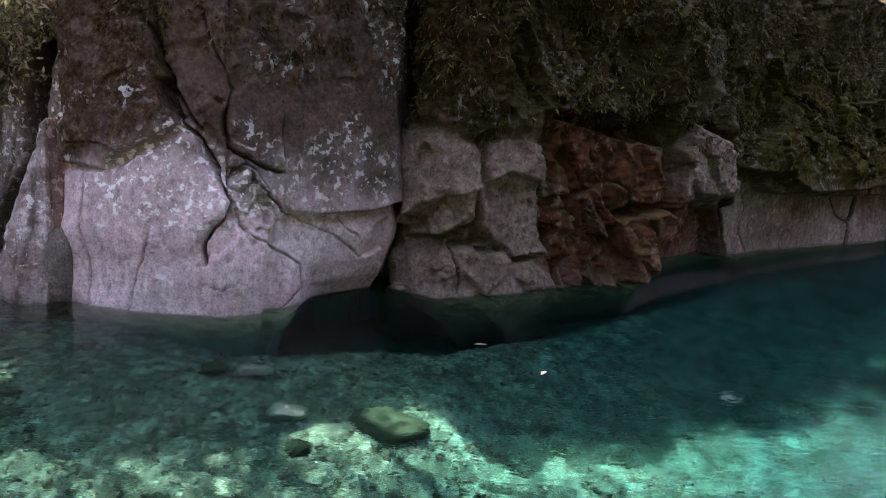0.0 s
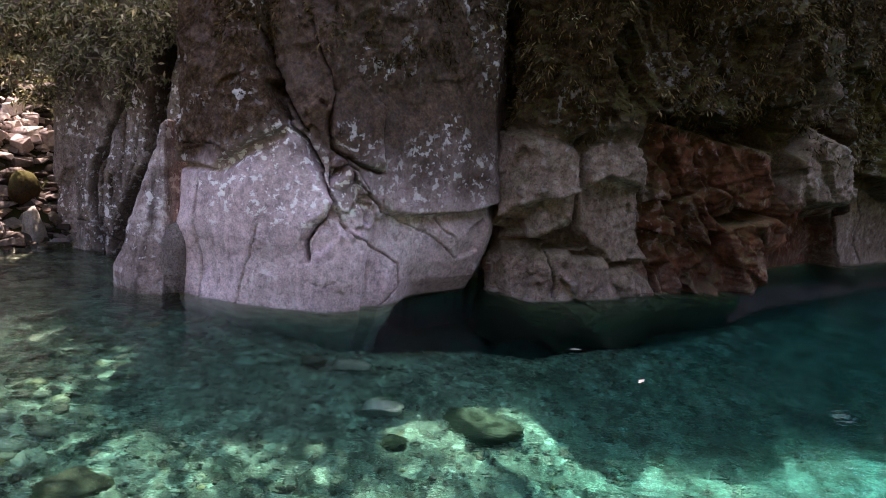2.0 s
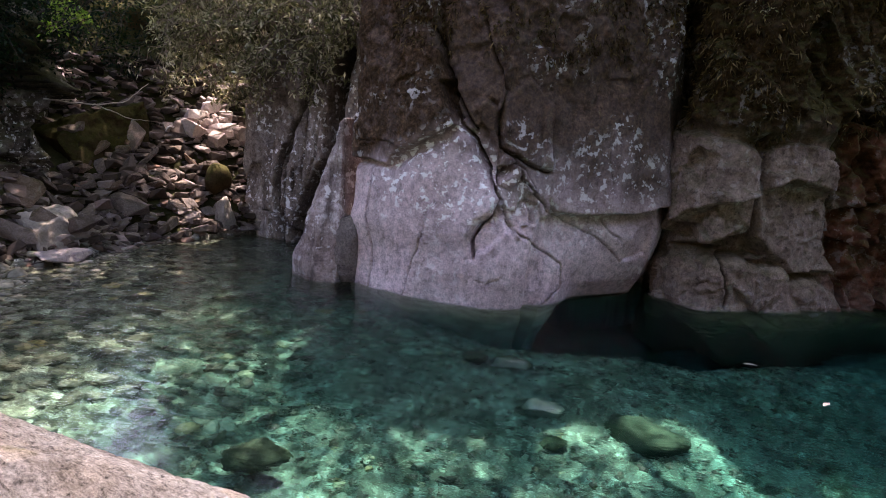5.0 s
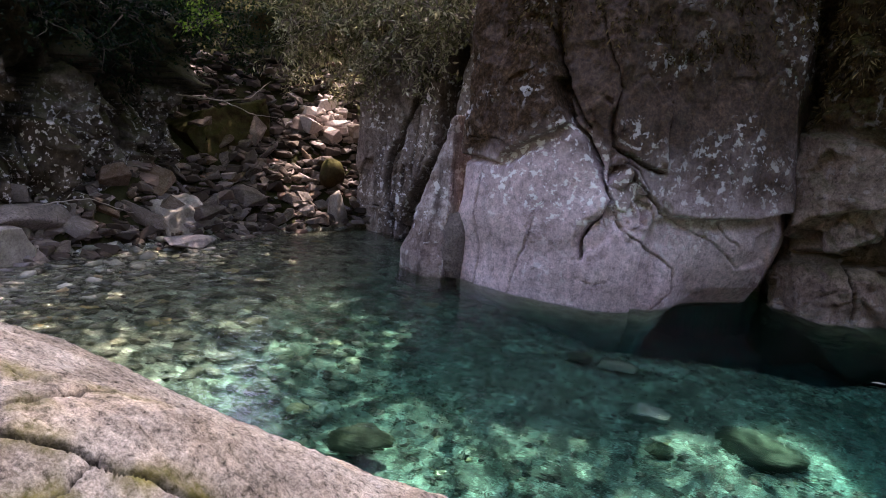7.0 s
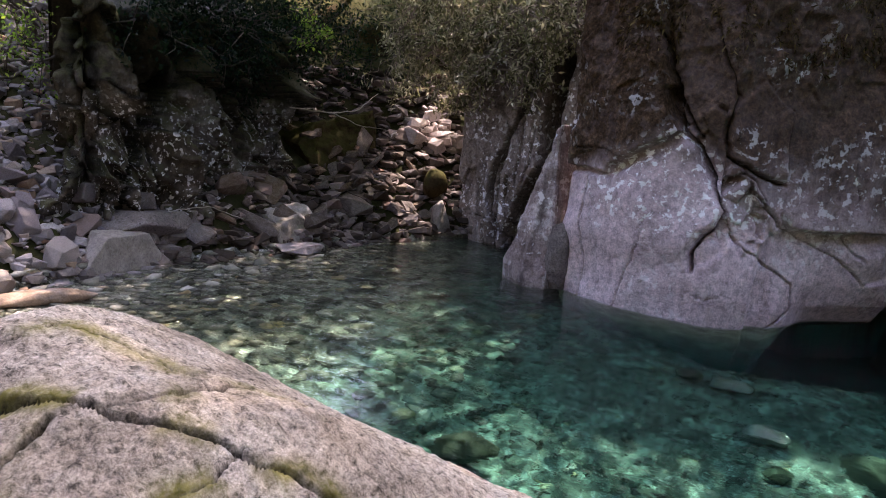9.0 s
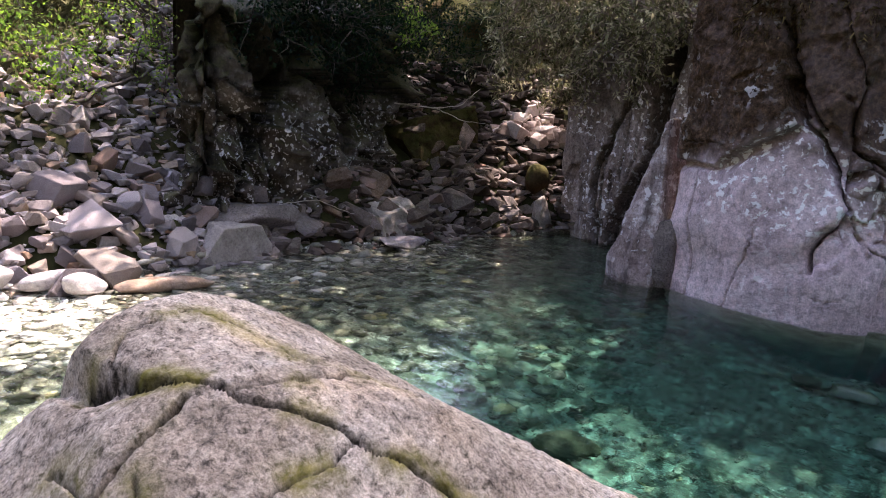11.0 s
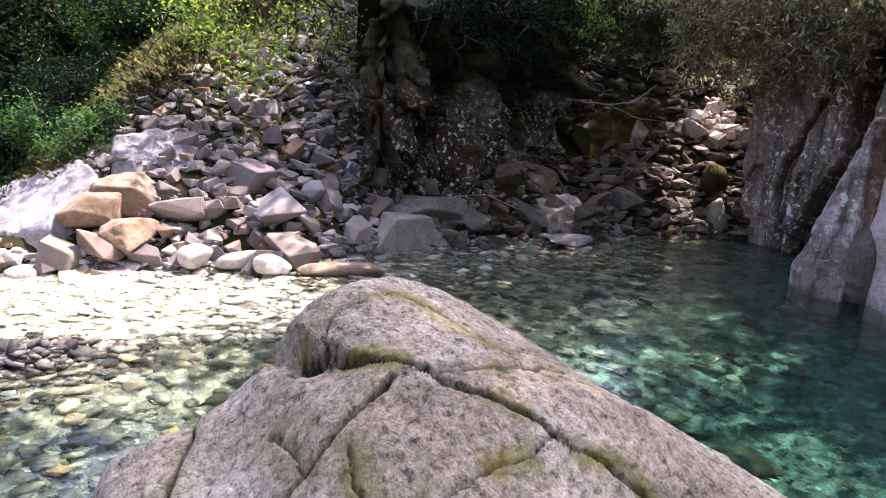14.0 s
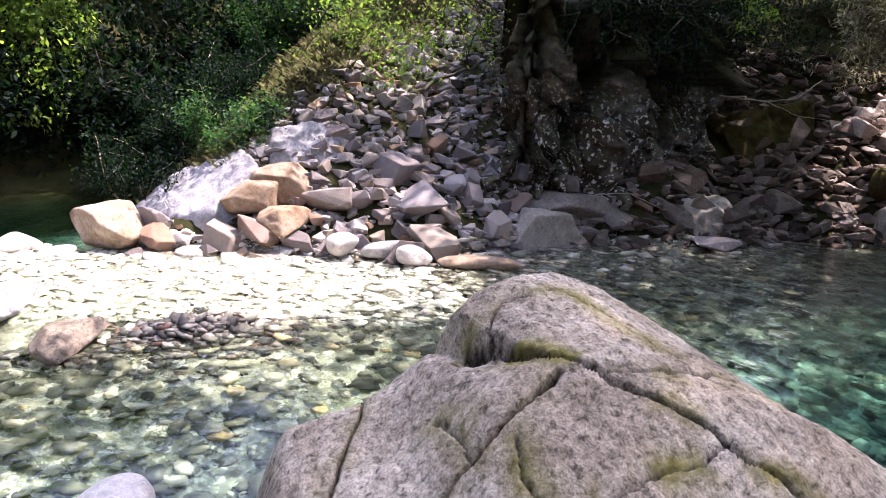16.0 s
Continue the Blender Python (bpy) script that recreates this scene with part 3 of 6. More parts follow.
def boulder_shape(s, z, p):
    s1, z1 = s + 0.022 * fbm(p * 4.0, 3, 0.5, 1), z + 0.020 * fbm(p * 4.0, 3, 0.5, 2)
    out = 0.09 * fbm(p * 0.6, 3, 0.5, 3) + 0.014 * fbm(p * 3.0, 4, 0.5, 4)
    # leans back towards the top; the foot curves under towards the cleft
    out -= 0.06 * np.maximum(z - 0.4, 0)
    ledge = np.interp(s, [3.9, 4.25, 4.61, 4.99, 5.35, 5.8], [1.05, 0.99, 0.985, 1.0, 1.07, 1.1]) + 0.012 * fbm(p * 6.0, 2, 0.5, 5)
    low = np.maximum(ledge - z, 0) * step(3.6, 4.6, s)
    out -= 0.13 * step(0, 0.035, low) - 0.07 * step(0.05, 0.30, low) + 0.22 * low ** 1.5
    out -= 0.10 * np.maximum(0.35 - z, 0) * step(4.2, 2.5, s)
    out -= 0.45 * step(4.0, 4.9, s) * np.clip(0.2 - z, 0, 1.2)
    out -= 0.40 * step(1.52, 1.30, s) * step(-0.2, 0.2, z)
    # upper block standing proud of the pale plate
    out += plate(s1, z1, [(0.0, 4.6), (0.0, 1.36), (1.59, 1.37), (2.05, 1.35), (2.12, 1.44), (2.29, 1.54), (2.49, 1.67), (2.70, 1.76), (2.80, 1.85), (2.76, 1.93), (2.70, 2.10), (2.65, 2.28), (2.57, 2.45), (2.50, 2.67), (2.47, 4.6)], 0.15, 0.008, 0.03)
    out += plate(s1, z1, [(1.5, 1.37), (2.05, 1.35), (2.12, 1.44), (2.29, 1.55), (1.95, 1.60), (1.6, 1.53)], -0.03)
    # pillow-edged lower plate
    out += plate(s1, z1, [(1.4, 1.36), (2.12, 1.38), (2.80, 1.78), (2.94, 1.70), (3.05, 1.52), (3.16, 1.29), (3.30, 1.16), (3.35, 1.10), (3.25, 0.95), (3.10, 0.86), (3.04, 0.72), (3.06, 0.50), (4.0, -0.1), (3.2, -0.5), (1.0, -0.5)], 0.07, 0.01, 0.09) * step(0.35, 0.75, z)
    # the broken knot where the cracks meet
    knot = inside(s1, z1, [(2.80, 1.9), (3.10, 2.05), (3.34, 1.88), (3.45, 1.6), (3.56, 1.33), (3.98, 1.01), (3.55, 0.80), (3.10, 0.80), (3.35, 1.1), (3.05, 1.5)])
    chips, border = facets(s1 + 0.35 * z1, z1, 200, (2.9, 5.3, 0.3, 2.6), 0.27, 9)
    near = step(-0.10, 0.05, knot)
    out += near * (chips * 0.8 - 0.012 * np.exp(-(border / 0.008) ** 2)) - 0.05 * step(-0.04, 0.05, knot)
    for poly, amount in (
            ([(2.54, 2.22), (2.70, 2.28), (2.76, 1.98), (2.84, 1.90), (2.78, 1.83), (2.68, 1.95), (2.60, 2.10)], -0.34),
            ([(3.38, 2.20), (3.31, 2.04), (3.32, 1.91), (3.23, 1.82), (3.16, 1.74), (3.13, 1.87), (3.15, 1.95), (3.26, 2.03)], -0.30),
            ([(3.27, 1.43), (3.38, 1.46), (3.53, 1.54), (3.44, 1.38), (3.31, 1.24), (3.24, 1.27)], -0.26),
            ([(3.31, 2.10), (3.33, 1.85), (3.41, 1.59), (3.62, 1.48), (3.91, 1.39), (3.90, 2.08), (3.83, 2.11), (3.6, 2.35)], 0.045),
            ([(3.75, 1.90), (3.76, 2.07), (3.83, 2.11), (3.89, 2.07), (3.91, 1.39), (3.82, 1.50), (3.78, 1.72)], 0.05),
            ([(3.10, 0.86), (3.25, 0.95), (3.35, 1.08), (3.42, 0.95), (3.36, 0.72), (3.2, 0.60), (3.08, 0.55)], -0.05),
            ([(5.0, 0.42), (5.3, 0.52), (5.33, 0.92), (5.1, 0.8)], -0.05)):
        out += plate(s1, z1, poly, amount, 0.008, 0.035)
    crack_dark = np.zeros(len(s))
    for line, wide, deep in (
            ([(2.80, 1.85), (2.94, 1.70), (3.05, 1.52), (3.16, 1.29), (3.30, 1.16), (3.35, 1.10), (3.25, 0.95), (3.10, 0.86), (3.04, 0.72), (3.06, 0.50)], 0.016, 0.16),
            ([(3.29, 1.83), (3.35, 1.65), (3.47, 1.54), (3.56, 1.33), (3.75, 1.16), (3.91, 1.01)], 0.009, 0.07),
            ([(3.91, 1.01), (4.11, 0.92), (4.36, 0.82), (4.70, 0.64), (4.98, 0.43)], 0.0055, 0.04),
            ([(3.41, 1.59), (3.62, 1.48), (3.84, 1.39), (3.91, 1.39), (3.905, 1.7), (3.90, 2.08)], 0.012, 0.10),
            ([(3.36, 1.08), (3.48, 0.83), (3.80, 0.64), (4.17, 0.43), (4.19, 0.18), (3.93, -0.03)], 0.0068, 0.06),
            ([(3.46, 1.50), (3.60, 1.42), (3.72, 1.22)], 0.007, 0.05),
            ([(4.61, 0.92), (4.72, 0.80), (4.89, 0.67)], 0.006, 0.04),
            ([(1.75, 1.30), (1.80, 1.17), (1.76, 0.83), (1.81, 0.61), (1.83, 0.21), (1.78, -0.08)], 0.008, 0.06),
            ([(2.54, 0.85), (2.43, 0.46), (2.28, -0.04)], 0.0055, 0.04),
            ([(2.47, 0.80), (2.60, 1.0), (2.5, 1.2)], 0.004, 0.02),
            ([(3.10, 0.28), (3.22, 0.25), (3.33, 0.29)], 0.0050, 0.018),
            ([(1.6, 1.57), (1.9, 1.60), (2.15, 1.58)], 0.008, 0.04),
            ([(2.45, 2.75), (2.60, 2.40), (2.80, 2.0), (2.95, 1.78)], 0.012, 0.09),
            ([(2.95, 2.9), (3.10, 2.45), (3.38, 2.20)], 0.009, 0.05),
            ([(4.62, 1.9), (4.58, 1.55), (4.66, 1.3)], 0.006, 0.02)):
        g, k = groove(s1, z1, line, wide, deep)
        out += g
        crack_dark = np.maximum(crack_dark, k)
    # weathered rock higher up: upright runnels and pits
    rough = np.clip(step(1.7, 2.7, z) + 0.5 * step(2.8, 2.5, s) * step(1.38, 1.6, z), 0, 1)
    out += rough * (0.055 * (ridged(np.c_[s1 * 2.4 + 0.5 * z, z * 0.8, s * 0], 4, 7) - 1.4) + 0.030 * fbm(p * 6.0, 4, 0.6, 8))
    f, border = facets(s1, z1, 90, (0, 6.4, 1.0, 4.6), 0.16, 8)
    out += rough * 0.35 * f
    out += 0.009 * fbm(p * 12.0, 3, 0.6, 6) * (0.3 + rough)
    return out, np.clip(crack_dark, 0, 1)


BOULDER_LINE = [(-3.5, 9.0), (-3.84, 7.15), (-3.0, 6.85), (-2.1, 6.85), (-1.5, 7.4), (-0.5, 8.35), (-0.45, 9.6)]
big_boulder = tagged(rock_face("riverside_boulder", BOULDER_LINE, -2.4, 4.4, 0.014, 0.0155, boulder_shape, M_BOULDER, soft=0.17, start=0.42,
                                 patches=(("grown", [(0.0, 4.6), (0.0, 1.36), (1.59, 1.37), (2.05, 1.35), (2.29, 1.54), (2.49, 1.67), (2.70, 1.76), (2.80, 1.85), (2.72, 2.1), (2.60, 2.45), (2.5, 4.6)], 0.03),
                                          ("washed", [(0.0, 1.36), (2.05, 1.35), (2.80, 1.74), (3.05, 1.5), (3.35, 1.1), (3.9, 1.0), (4.5, 0.55), (4.9, 0.15), (4.9, -2), (0.0, -2)], 0.22),
                                          ("spotted", [(1.70, 1.15), (2.05, 1.45), (2.75, 1.85), (3.15, 1.5), (3.9, 1.2), (3.7, 0.95), (2.9, 0.85), (2.3, 0.95), (2.0, 0.8)], 0.12))),
                     "huge pale grey boulder with lichen spots and a forked crack", "boulder")


def cliff_shape(s, z, p):
    s1, z1 = s + 0.030 * fbm(p * 3.0, 3, 0.5, 11), z + 0.026 * fbm(p * 3.0, 3, 0.5, 12)
    out = 0.10 * fbm(p * 0.5, 3, 0.5, 13) + 0.022 * fbm(p * 2.6, 4, 0.55, 14)
    # overgrown upper rock: broken, with upright runnels
    high = np.clip(step(1.85, 2.35, z) + step(7.4, 8.2, s) * step(1.3, 1.7, z), 0, 1)
    f, border = facets(s1 + 0.25 * z1, z1 * 0.6, 260, (0, 19, 0.6, 3.3), 0.26, 21)
    big_f, _ = facets(s1 - 0.3 * z1, z1, 60, (0, 19, -1.5, 5.4), 0.26, 22)
    out += high * (f * 0.55 + big_f * 0.6 + 0.16 * (ridged(np.c_[s1 * 1.5 - 0.5 * z, z * 0.5, s * 0], 4, 23) - 1.4) + 0.05 * fbm(p * 5.0, 4, 0.6, 24))
    crack_dark = 0.4 * high * np.exp(-(border / 0.02) ** 2)
    # pale slabs over the foot
    out += plate(s1, z1, [(0.5, 1.9), (0.76, 1.5), (0.80, 0.78), (0.90, 0.80), (1.21, 1.04), (1.45, 1.16), (1.83, 1.27), (1.89, 1.37), (1.85, 1.70), (1.77, 1.79), (1.47, 1.87), (1.22, 1.92), (0.91, 1.95)], 0.17, 0.008, 0.03, 0.10)
    out += plate(s1, z1, [(1.17, 0.94), (1.45, 1.16), (1.79, 1.24), (1.88, 1.11), (1.85, 0.94), (1.56, 0.77), (1.32, 0.69), (1.19, 0.71)], 0.06, 0.01, 0.05, 0.25)
    out += plate(s1, z1, [(0.75, 0.62), (1.05, 0.72), (1.48, 0.74), (1.56, 0.77), (1.86, 0.90), (1.92, 1.24), (1.98, 0.84), (2.22, 0.62), (1.96, 0.54), (1.53, 0.56), (1.24, 0.64)], -0.38, 0.008, 0.05)
    out += plate(s1, z1, [(1.94, 1.31), (2.02, 1.34), (2.22, 1.44), (2.71, 1.35), (2.86, 1.31), (2.92, 0.81), (3.12, 0.44), (2.86, 0.45), (2.47, 0.44), (2.36, 0.55), (2.21, 0.62), (1.96, 0.56), (1.94, 0.84)], 0.03, 0.006, 0.02, 0.16)
    out += plate(s1, z1, [(1.92, 1.77), (2.01, 1.84), (2.26, 1.91), (2.70, 1.83), (2.80, 1.38), (2.65, 1.38), (2.22, 1.48), (1.99, 1.36), (1.92, 1.54)], 0.15, 0.008, 0.03, 0.08)
    out += plate(s1, z1, [(0.3, -2), (0.5, 0.50), (1.24, 0.63), (1.54, 0.57), (1.97, 0.53), (2.36, 0.51), (2.47, 0.40), (2.92, 0.39), (3.14, 0.21), (3.32, 0.05), (3.45, -0.2), (3.6, -2)], 0.10, 0.012, 0.10)
    out += plate(s1, z1, [(1.96, 0.545), (2.21, 0.61), (2.36, 0.54), (2.30, 0.50), (2.0, 0.50)], -0.16, 0.008, 0.02)
    out += plate(s1, z1, [(2.45, 0.43), (2.88, 0.43), (2.95, 0.40), (2.85, 0.365), (2.47, 0.37)], -0.16, 0.008, 0.02)
    h, _ = facets(s1 * 1.5 + 0.4 * z1, z1 * 1.3, 170, (0, 6, -0.3, 3.2), 0.20, 28)
    out += (0.45 * h + 0.020 * fbm(p * 7.0, 4, 0.6, 29)) * step(3.3, 3.0, s)
    # green-black overhang over the slabs
    out += plate(s1, z1, [(0.6, 2.1), (1.2, 1.95), (1.8, 1.85), (1.86, 1.75), (2.0, 1.88), (2.3, 1.96), (2.75, 1.88), (2.8, 2.3), (1.8, 2.6), (0.7, 2.5)], 0.12, 0.02, 0.15, 0.25)
    # iron-stained rock, broken small, with a prow over the water
    iron = step(-0.05, 0.06, inside(s1, z1, [(2.82, 2.11), (3.31, 2.18), (3.99, 2.03), (4.91, 1.80), (5.3, 1.16), (5.62, 0.71), (4.65, 0.0), (4.6, -0.4), (3.32, -0.4), (3.32, 0.01), (3.12, 0.44), (2.92, 0.81)]))
    g, cracks = facets(s1 * 1.1 + 0.45 * z1, z1 * 0.55, 80, (2.6, 7.4, -0.4, 1.4), 0.42, 25)
    out += iron * (g * 0.75 + 0.05 * fbm(p * 4.0, 4, 0.6, 26) - 0.015 * np.exp(-(cracks / 0.012) ** 2))
    crack_dark = np.maximum(crack_dark, 0.35 * iron * np.exp(-(cracks / 0.010) ** 2))
    for poly, amount, worn in (
            ([(2.87, 1.17), (3.32, 1.24), (3.74, 1.32), (3.52, 1.17), (3.36, 0.95), (3.26, 0.50), (3.32, -0.3), (3.2, 0.3), (3.12, 0.44)], -0.20, 0.04),
            ([(3.47, 1.21), (3.74, 1.32), (4.02, 1.02), (4.10, 0.79), (3.99, 0.49), (3.76, 0.80)], 0.12, 0.05),
            ([(4.02, 1.04), (5.16, 1.14), (5.60, 0.76), (4.75, 0.0), (4.6, -0.2), (4.37, 0.24), (4.10, 0.72)], 0.22, 0.12),
            ([(4.00, 1.01), (4.40, 1.12), (5.16, 1.14), (5.30, 0.98), (4.55, 0.95), (4.19, 0.86)], -0.40, 0.05),
            ([(2.79, 2.28), (3.19, 2.27), (3.76, 2.35), (4.49, 2.06), (4.40, 1.91), (3.80, 2.02), (3.11, 2.13), (2.81, 2.14)], -0.40, 0.06),
            ([(4.54, 2.48), (5.06, 2.51), (5.16, 1.89), (4.52, 1.86), (4.36, 2.02)], -0.40, 0.08),
            ([(5.31, 1.15), (5.65, 0.75), (5.95, 0.95), (6.12, 1.04), (7.60, 1.01), (7.87, 1.30), (7.60, 1.77), (6.93, 2.11), (6.01, 2.29), (5.31, 1.89)], 0.42, 0.20),
            ([(5.88, 3.7), (6.38, 3.62), (6.83, 2.90), (7.10, 2.93), (7.05, 2.74), (6.63, 2.58), (6.26, 3.02)], 0.26, 0.12),
            ([(4.7, -2), (4.75, 0.06), (5.73, 0.75), (6.21, 1.02), (7.60, 0.99), (7.93, 1.30), (8.28, 0.80), (8.70, 0.01), (8.8, -2)], -0.62, 0.22),
            ([(8.25, 1.29), (9.05, 1.45), (9.65, 1.17), (11.57, 1.14), (13.47, 1.13), (15.5, 1.15), (15.5, -2), (8.8, -2), (8.76, 0.01), (8.31, 0.70)], -0.30, 0.05)):
        out += plate(s1, z1, poly, amount, 0.012, worn)
    nose = step(0.0, 0.2, inside(s1, z1, [(5.31, 1.10), (5.65, 0.70), (7.65, 0.95), (7.95, 1.30), (7.2, 2.4), (7.1, 3.2), (5.8, 3.8), (5.2, 2.0)]))
    out += nose * (0.5 * f + 0.06 * fbm(p * 4.5, 4, 0.62, 27))
    # sloping ochre rock that overhangs the pale block
    out += plate(s1, z1, [(7.86, 1.58), (8.85, 1.47), (9.42, 1.50), (10.23, 1.14), (12.53, 1.19), (14.11, 1.32), (16, 1.3), (16, 2.4), (9.9, 2.35), (7.7, 2.15)], 0.26, 0.02, 0.12, 0.30)
    for line, wide, deep in (
            ([(1.85, 1.95), (1.88, 1.37), (1.90, 1.2), (1.86, 0.98)], 0.020, 0.16),
            ([(1.53, 0.60), (1.58, 0.44), (1.69, 0.23), (1.68, 0.0)], 0.012, 0.08),
            ([(1.19, 0.10), (1.30, 0.22), (1.51, 0.37)], 0.007, 0.03),
            ([(1.2, 1.75), (1.3, 1.45), (1.45, 1.2)], 0.006, 0.03),
            ([(2.1, 0.5), (2.15, 0.0)], 0.006, 0.02),
            ([(2.80, 2.1), (2.86, 1.3), (2.92, 0.81), (3.14, 0.42), (3.34, 0.0)], 0.016, 0.10),
            ([(7.93, 1.5), (8.10, 1.1), (8.28, 0.80), (8.50, 0.4), (8.76, 0.0)], 0.07, 0.35),
            ([(13.6, 1.2), (13.66, 0.95), (13.36, 0.52), (13.38, -0.1)], 0.05, 0.25),
            ([(12.3, 1.15), (12.7, 0.75), (13.3, 0.5)], 0.02, 0.08),
            ([(9.0, 1.2), (9.2, 0.85), (9.1, 0.4), (9.4, 0.0)], 0.015, 0.05),
            ([(9.8, 3.9), (11.5, 2.9), (13.5, 2.4)], 0.05, 0.2),
            ([(9.6, 2.9), (11.4, 2.1), (12.9, 1.5)], 0.04, 0.14)):
        g2, k = groove(s1, z1, line, wide, deep)
        out += g2
        crack_dark = np.maximum(crack_dark, k)
    out += 0.10 * np.maximum(z - 2.0, 0) + (0.008 + 0.02 * np.maximum(high, iron)) * fbm(p * 9.0, 3, 0.62, 15)
    return out, np.clip(crack_dark, 0, 1)


CLIFF_LINE = [(-1.05, 10.2), (-0.62, 8.8), (-0.05, 8.30), (0.5, 8.60), (1.5, 9.4), (2.6, 10.0), (3.2, 11.0), (5.4, 13.1), (10.1, 16.7), (13.5, 19.0)]
cliff = tagged(rock_face("cliff", CLIFF_LINE, -2.4, 5.0, 0.022, 0.019, cliff_shape, M_CLIFF, soft=0.4, start=0.79, back=(-1.0, 1.6), rise=0.6,
                         patches=(("washed", [(0.2, -1), (0.2, 2.0), (1.6, 1.9), (2.75, 2.0), (2.85, 0.8), (3.4, -1)], 0.22),
                                  ("washed", [(8.2, 1.3), (9.05, 1.4), (9.65, 1.17), (16, 1.1), (16, -1), (8.7, -1)], 0.15, 0.28),
                                  ("washed", [(5.4, 1.1), (5.7, 0.8), (7.5, 1.0), (7.7, 1.5), (7.0, 2.2), (7.0, 2.8), (6.4, 3.6), (5.9, 3.6), (6.3, 2.6), (5.5, 1.9)], 0.25),
                                  ("grown", [(2.5, 3.6), (3.0, 2.4), (4.4, 2.05), (5.2, 2.1), (5.5, 3.1), (5, 4.2)], 0.2),
                                  ("iron", [(2.85, 2.15), (3.4, 2.1), (4.6, 1.9), (5.5, 1.2), (8.3, 0.9), (8.7, -0.5), (3.3, -0.5), (3.0, 0.8), (2.98, 1.3)], 0.12),
                                  ("ochre", [(7.4, 3.4), (10.8, 3.6), (15, 2.4), (15, 1.5), (11.3, 1.3), (8.2, 1.7)], 0.4))),
               "dark mossy cliff with iron-red stains, light painted on its pale foot", "cliff")


def rib_shape(s, z, p):
    s1, z1 = s + 0.025 * fbm(p * 4.0, 3, 0.55, 31), z + 0.03 * fbm(p * 3.0, 3, 0.5, 34)
    out = 0.05 * fbm(p * 0.8, 3, 0.5, 32) + 0.020 * fbm(p * 3.2, 4, 0.55, 33) - 0.04 * np.maximum(z - 1, 0)
    f, border = facets(s1 * 1.3 - 0.25 * z, z * 0.5, 34, (1.0, 6.0, -0.4, 1.6), 0.16, 35)
    out += f * 0.5 + 0.012 * fbm(p * 11.0, 3, 0.6, 36)
    crack_dark = 0.5 * np.exp(-(border / 0.012) ** 2) * step(0.4, 1.0, z)
    for line, wide, deep in (
            ([(2.45, -0.5), (2.45, 0.13), (2.34, 0.44), (2.30, 0.75), (2.40, 1.16), (2.55, 1.56), (2.71, 1.90), (2.85, 2.4)], 0.060, 0.70),
            ([(2.66, -0.3), (2.63, 0.16), (2.50, 0.38), (2.48, 0.77), (2.54, 1.17), (2.6, 1.5)], 0.028, 0.34),
            ([(2.54, -0.3), (2.53, 0.2), (2.42, 0.5)], 0.014, 0.16),
            ([(2.72, -0.3), (2.70, 0.3), (2.62, 0.7), (2.66, 1.0)], 0.014, 0.15),
            ([(2.75, -0.5), (2.82, 0.2), (2.94, 0.59), (3.09, 0.84), (3.29, 1.17), (3.37, 1.43), (3.38, 1.9), (3.45, 2.6)], 0.13, 1.0),
            ([(2.82, 1.9), (2.84, 1.4), (2.78, 1.0), (2.84, 0.75)], 0.012, 0.10),
            ([(3.08, 1.75), (3.02, 1.3), (2.9, 0.95)], 0.012, 0.10),
            ([(1.95, 0.36), (2.15, 0.40), (2.36, 0.37)], 0.010, 0.05),
            ([(2.20, 0.35), (2.22, -0.1)], 0.008, 0.04),
            ([(2.12, 1.9), (2.2, 1.3), (2.14, 0.8)], 0.008, 0.05)):
        g, k = groove(s1, z1, line, wide, deep)
        out += g
        crack_dark = np.maximum(crack_dark, k)
    return out, np.clip(crack_dark, 0, 1)


RIB_LINE = [(-6.9, 10.6), (-6.58, 9.0), (-5.9, 8.75), (-5.2, 8.55), (-4.5, 8.35), (-3.6, 8.5)]
ribbed = tagged(rock_face("ribbed_rock_face", RIB_LINE, -1.0, 3.0, 0.016, 0.018, rib_shape, M_RIB, soft=0.10, start=0.11, back=(0.4, 1.2), rise=0.5, cuts=(2.38, 2.56, 3.1), piece="rib"),
                "grey rock face split into upright ribs, beside the boulder", "rock face")


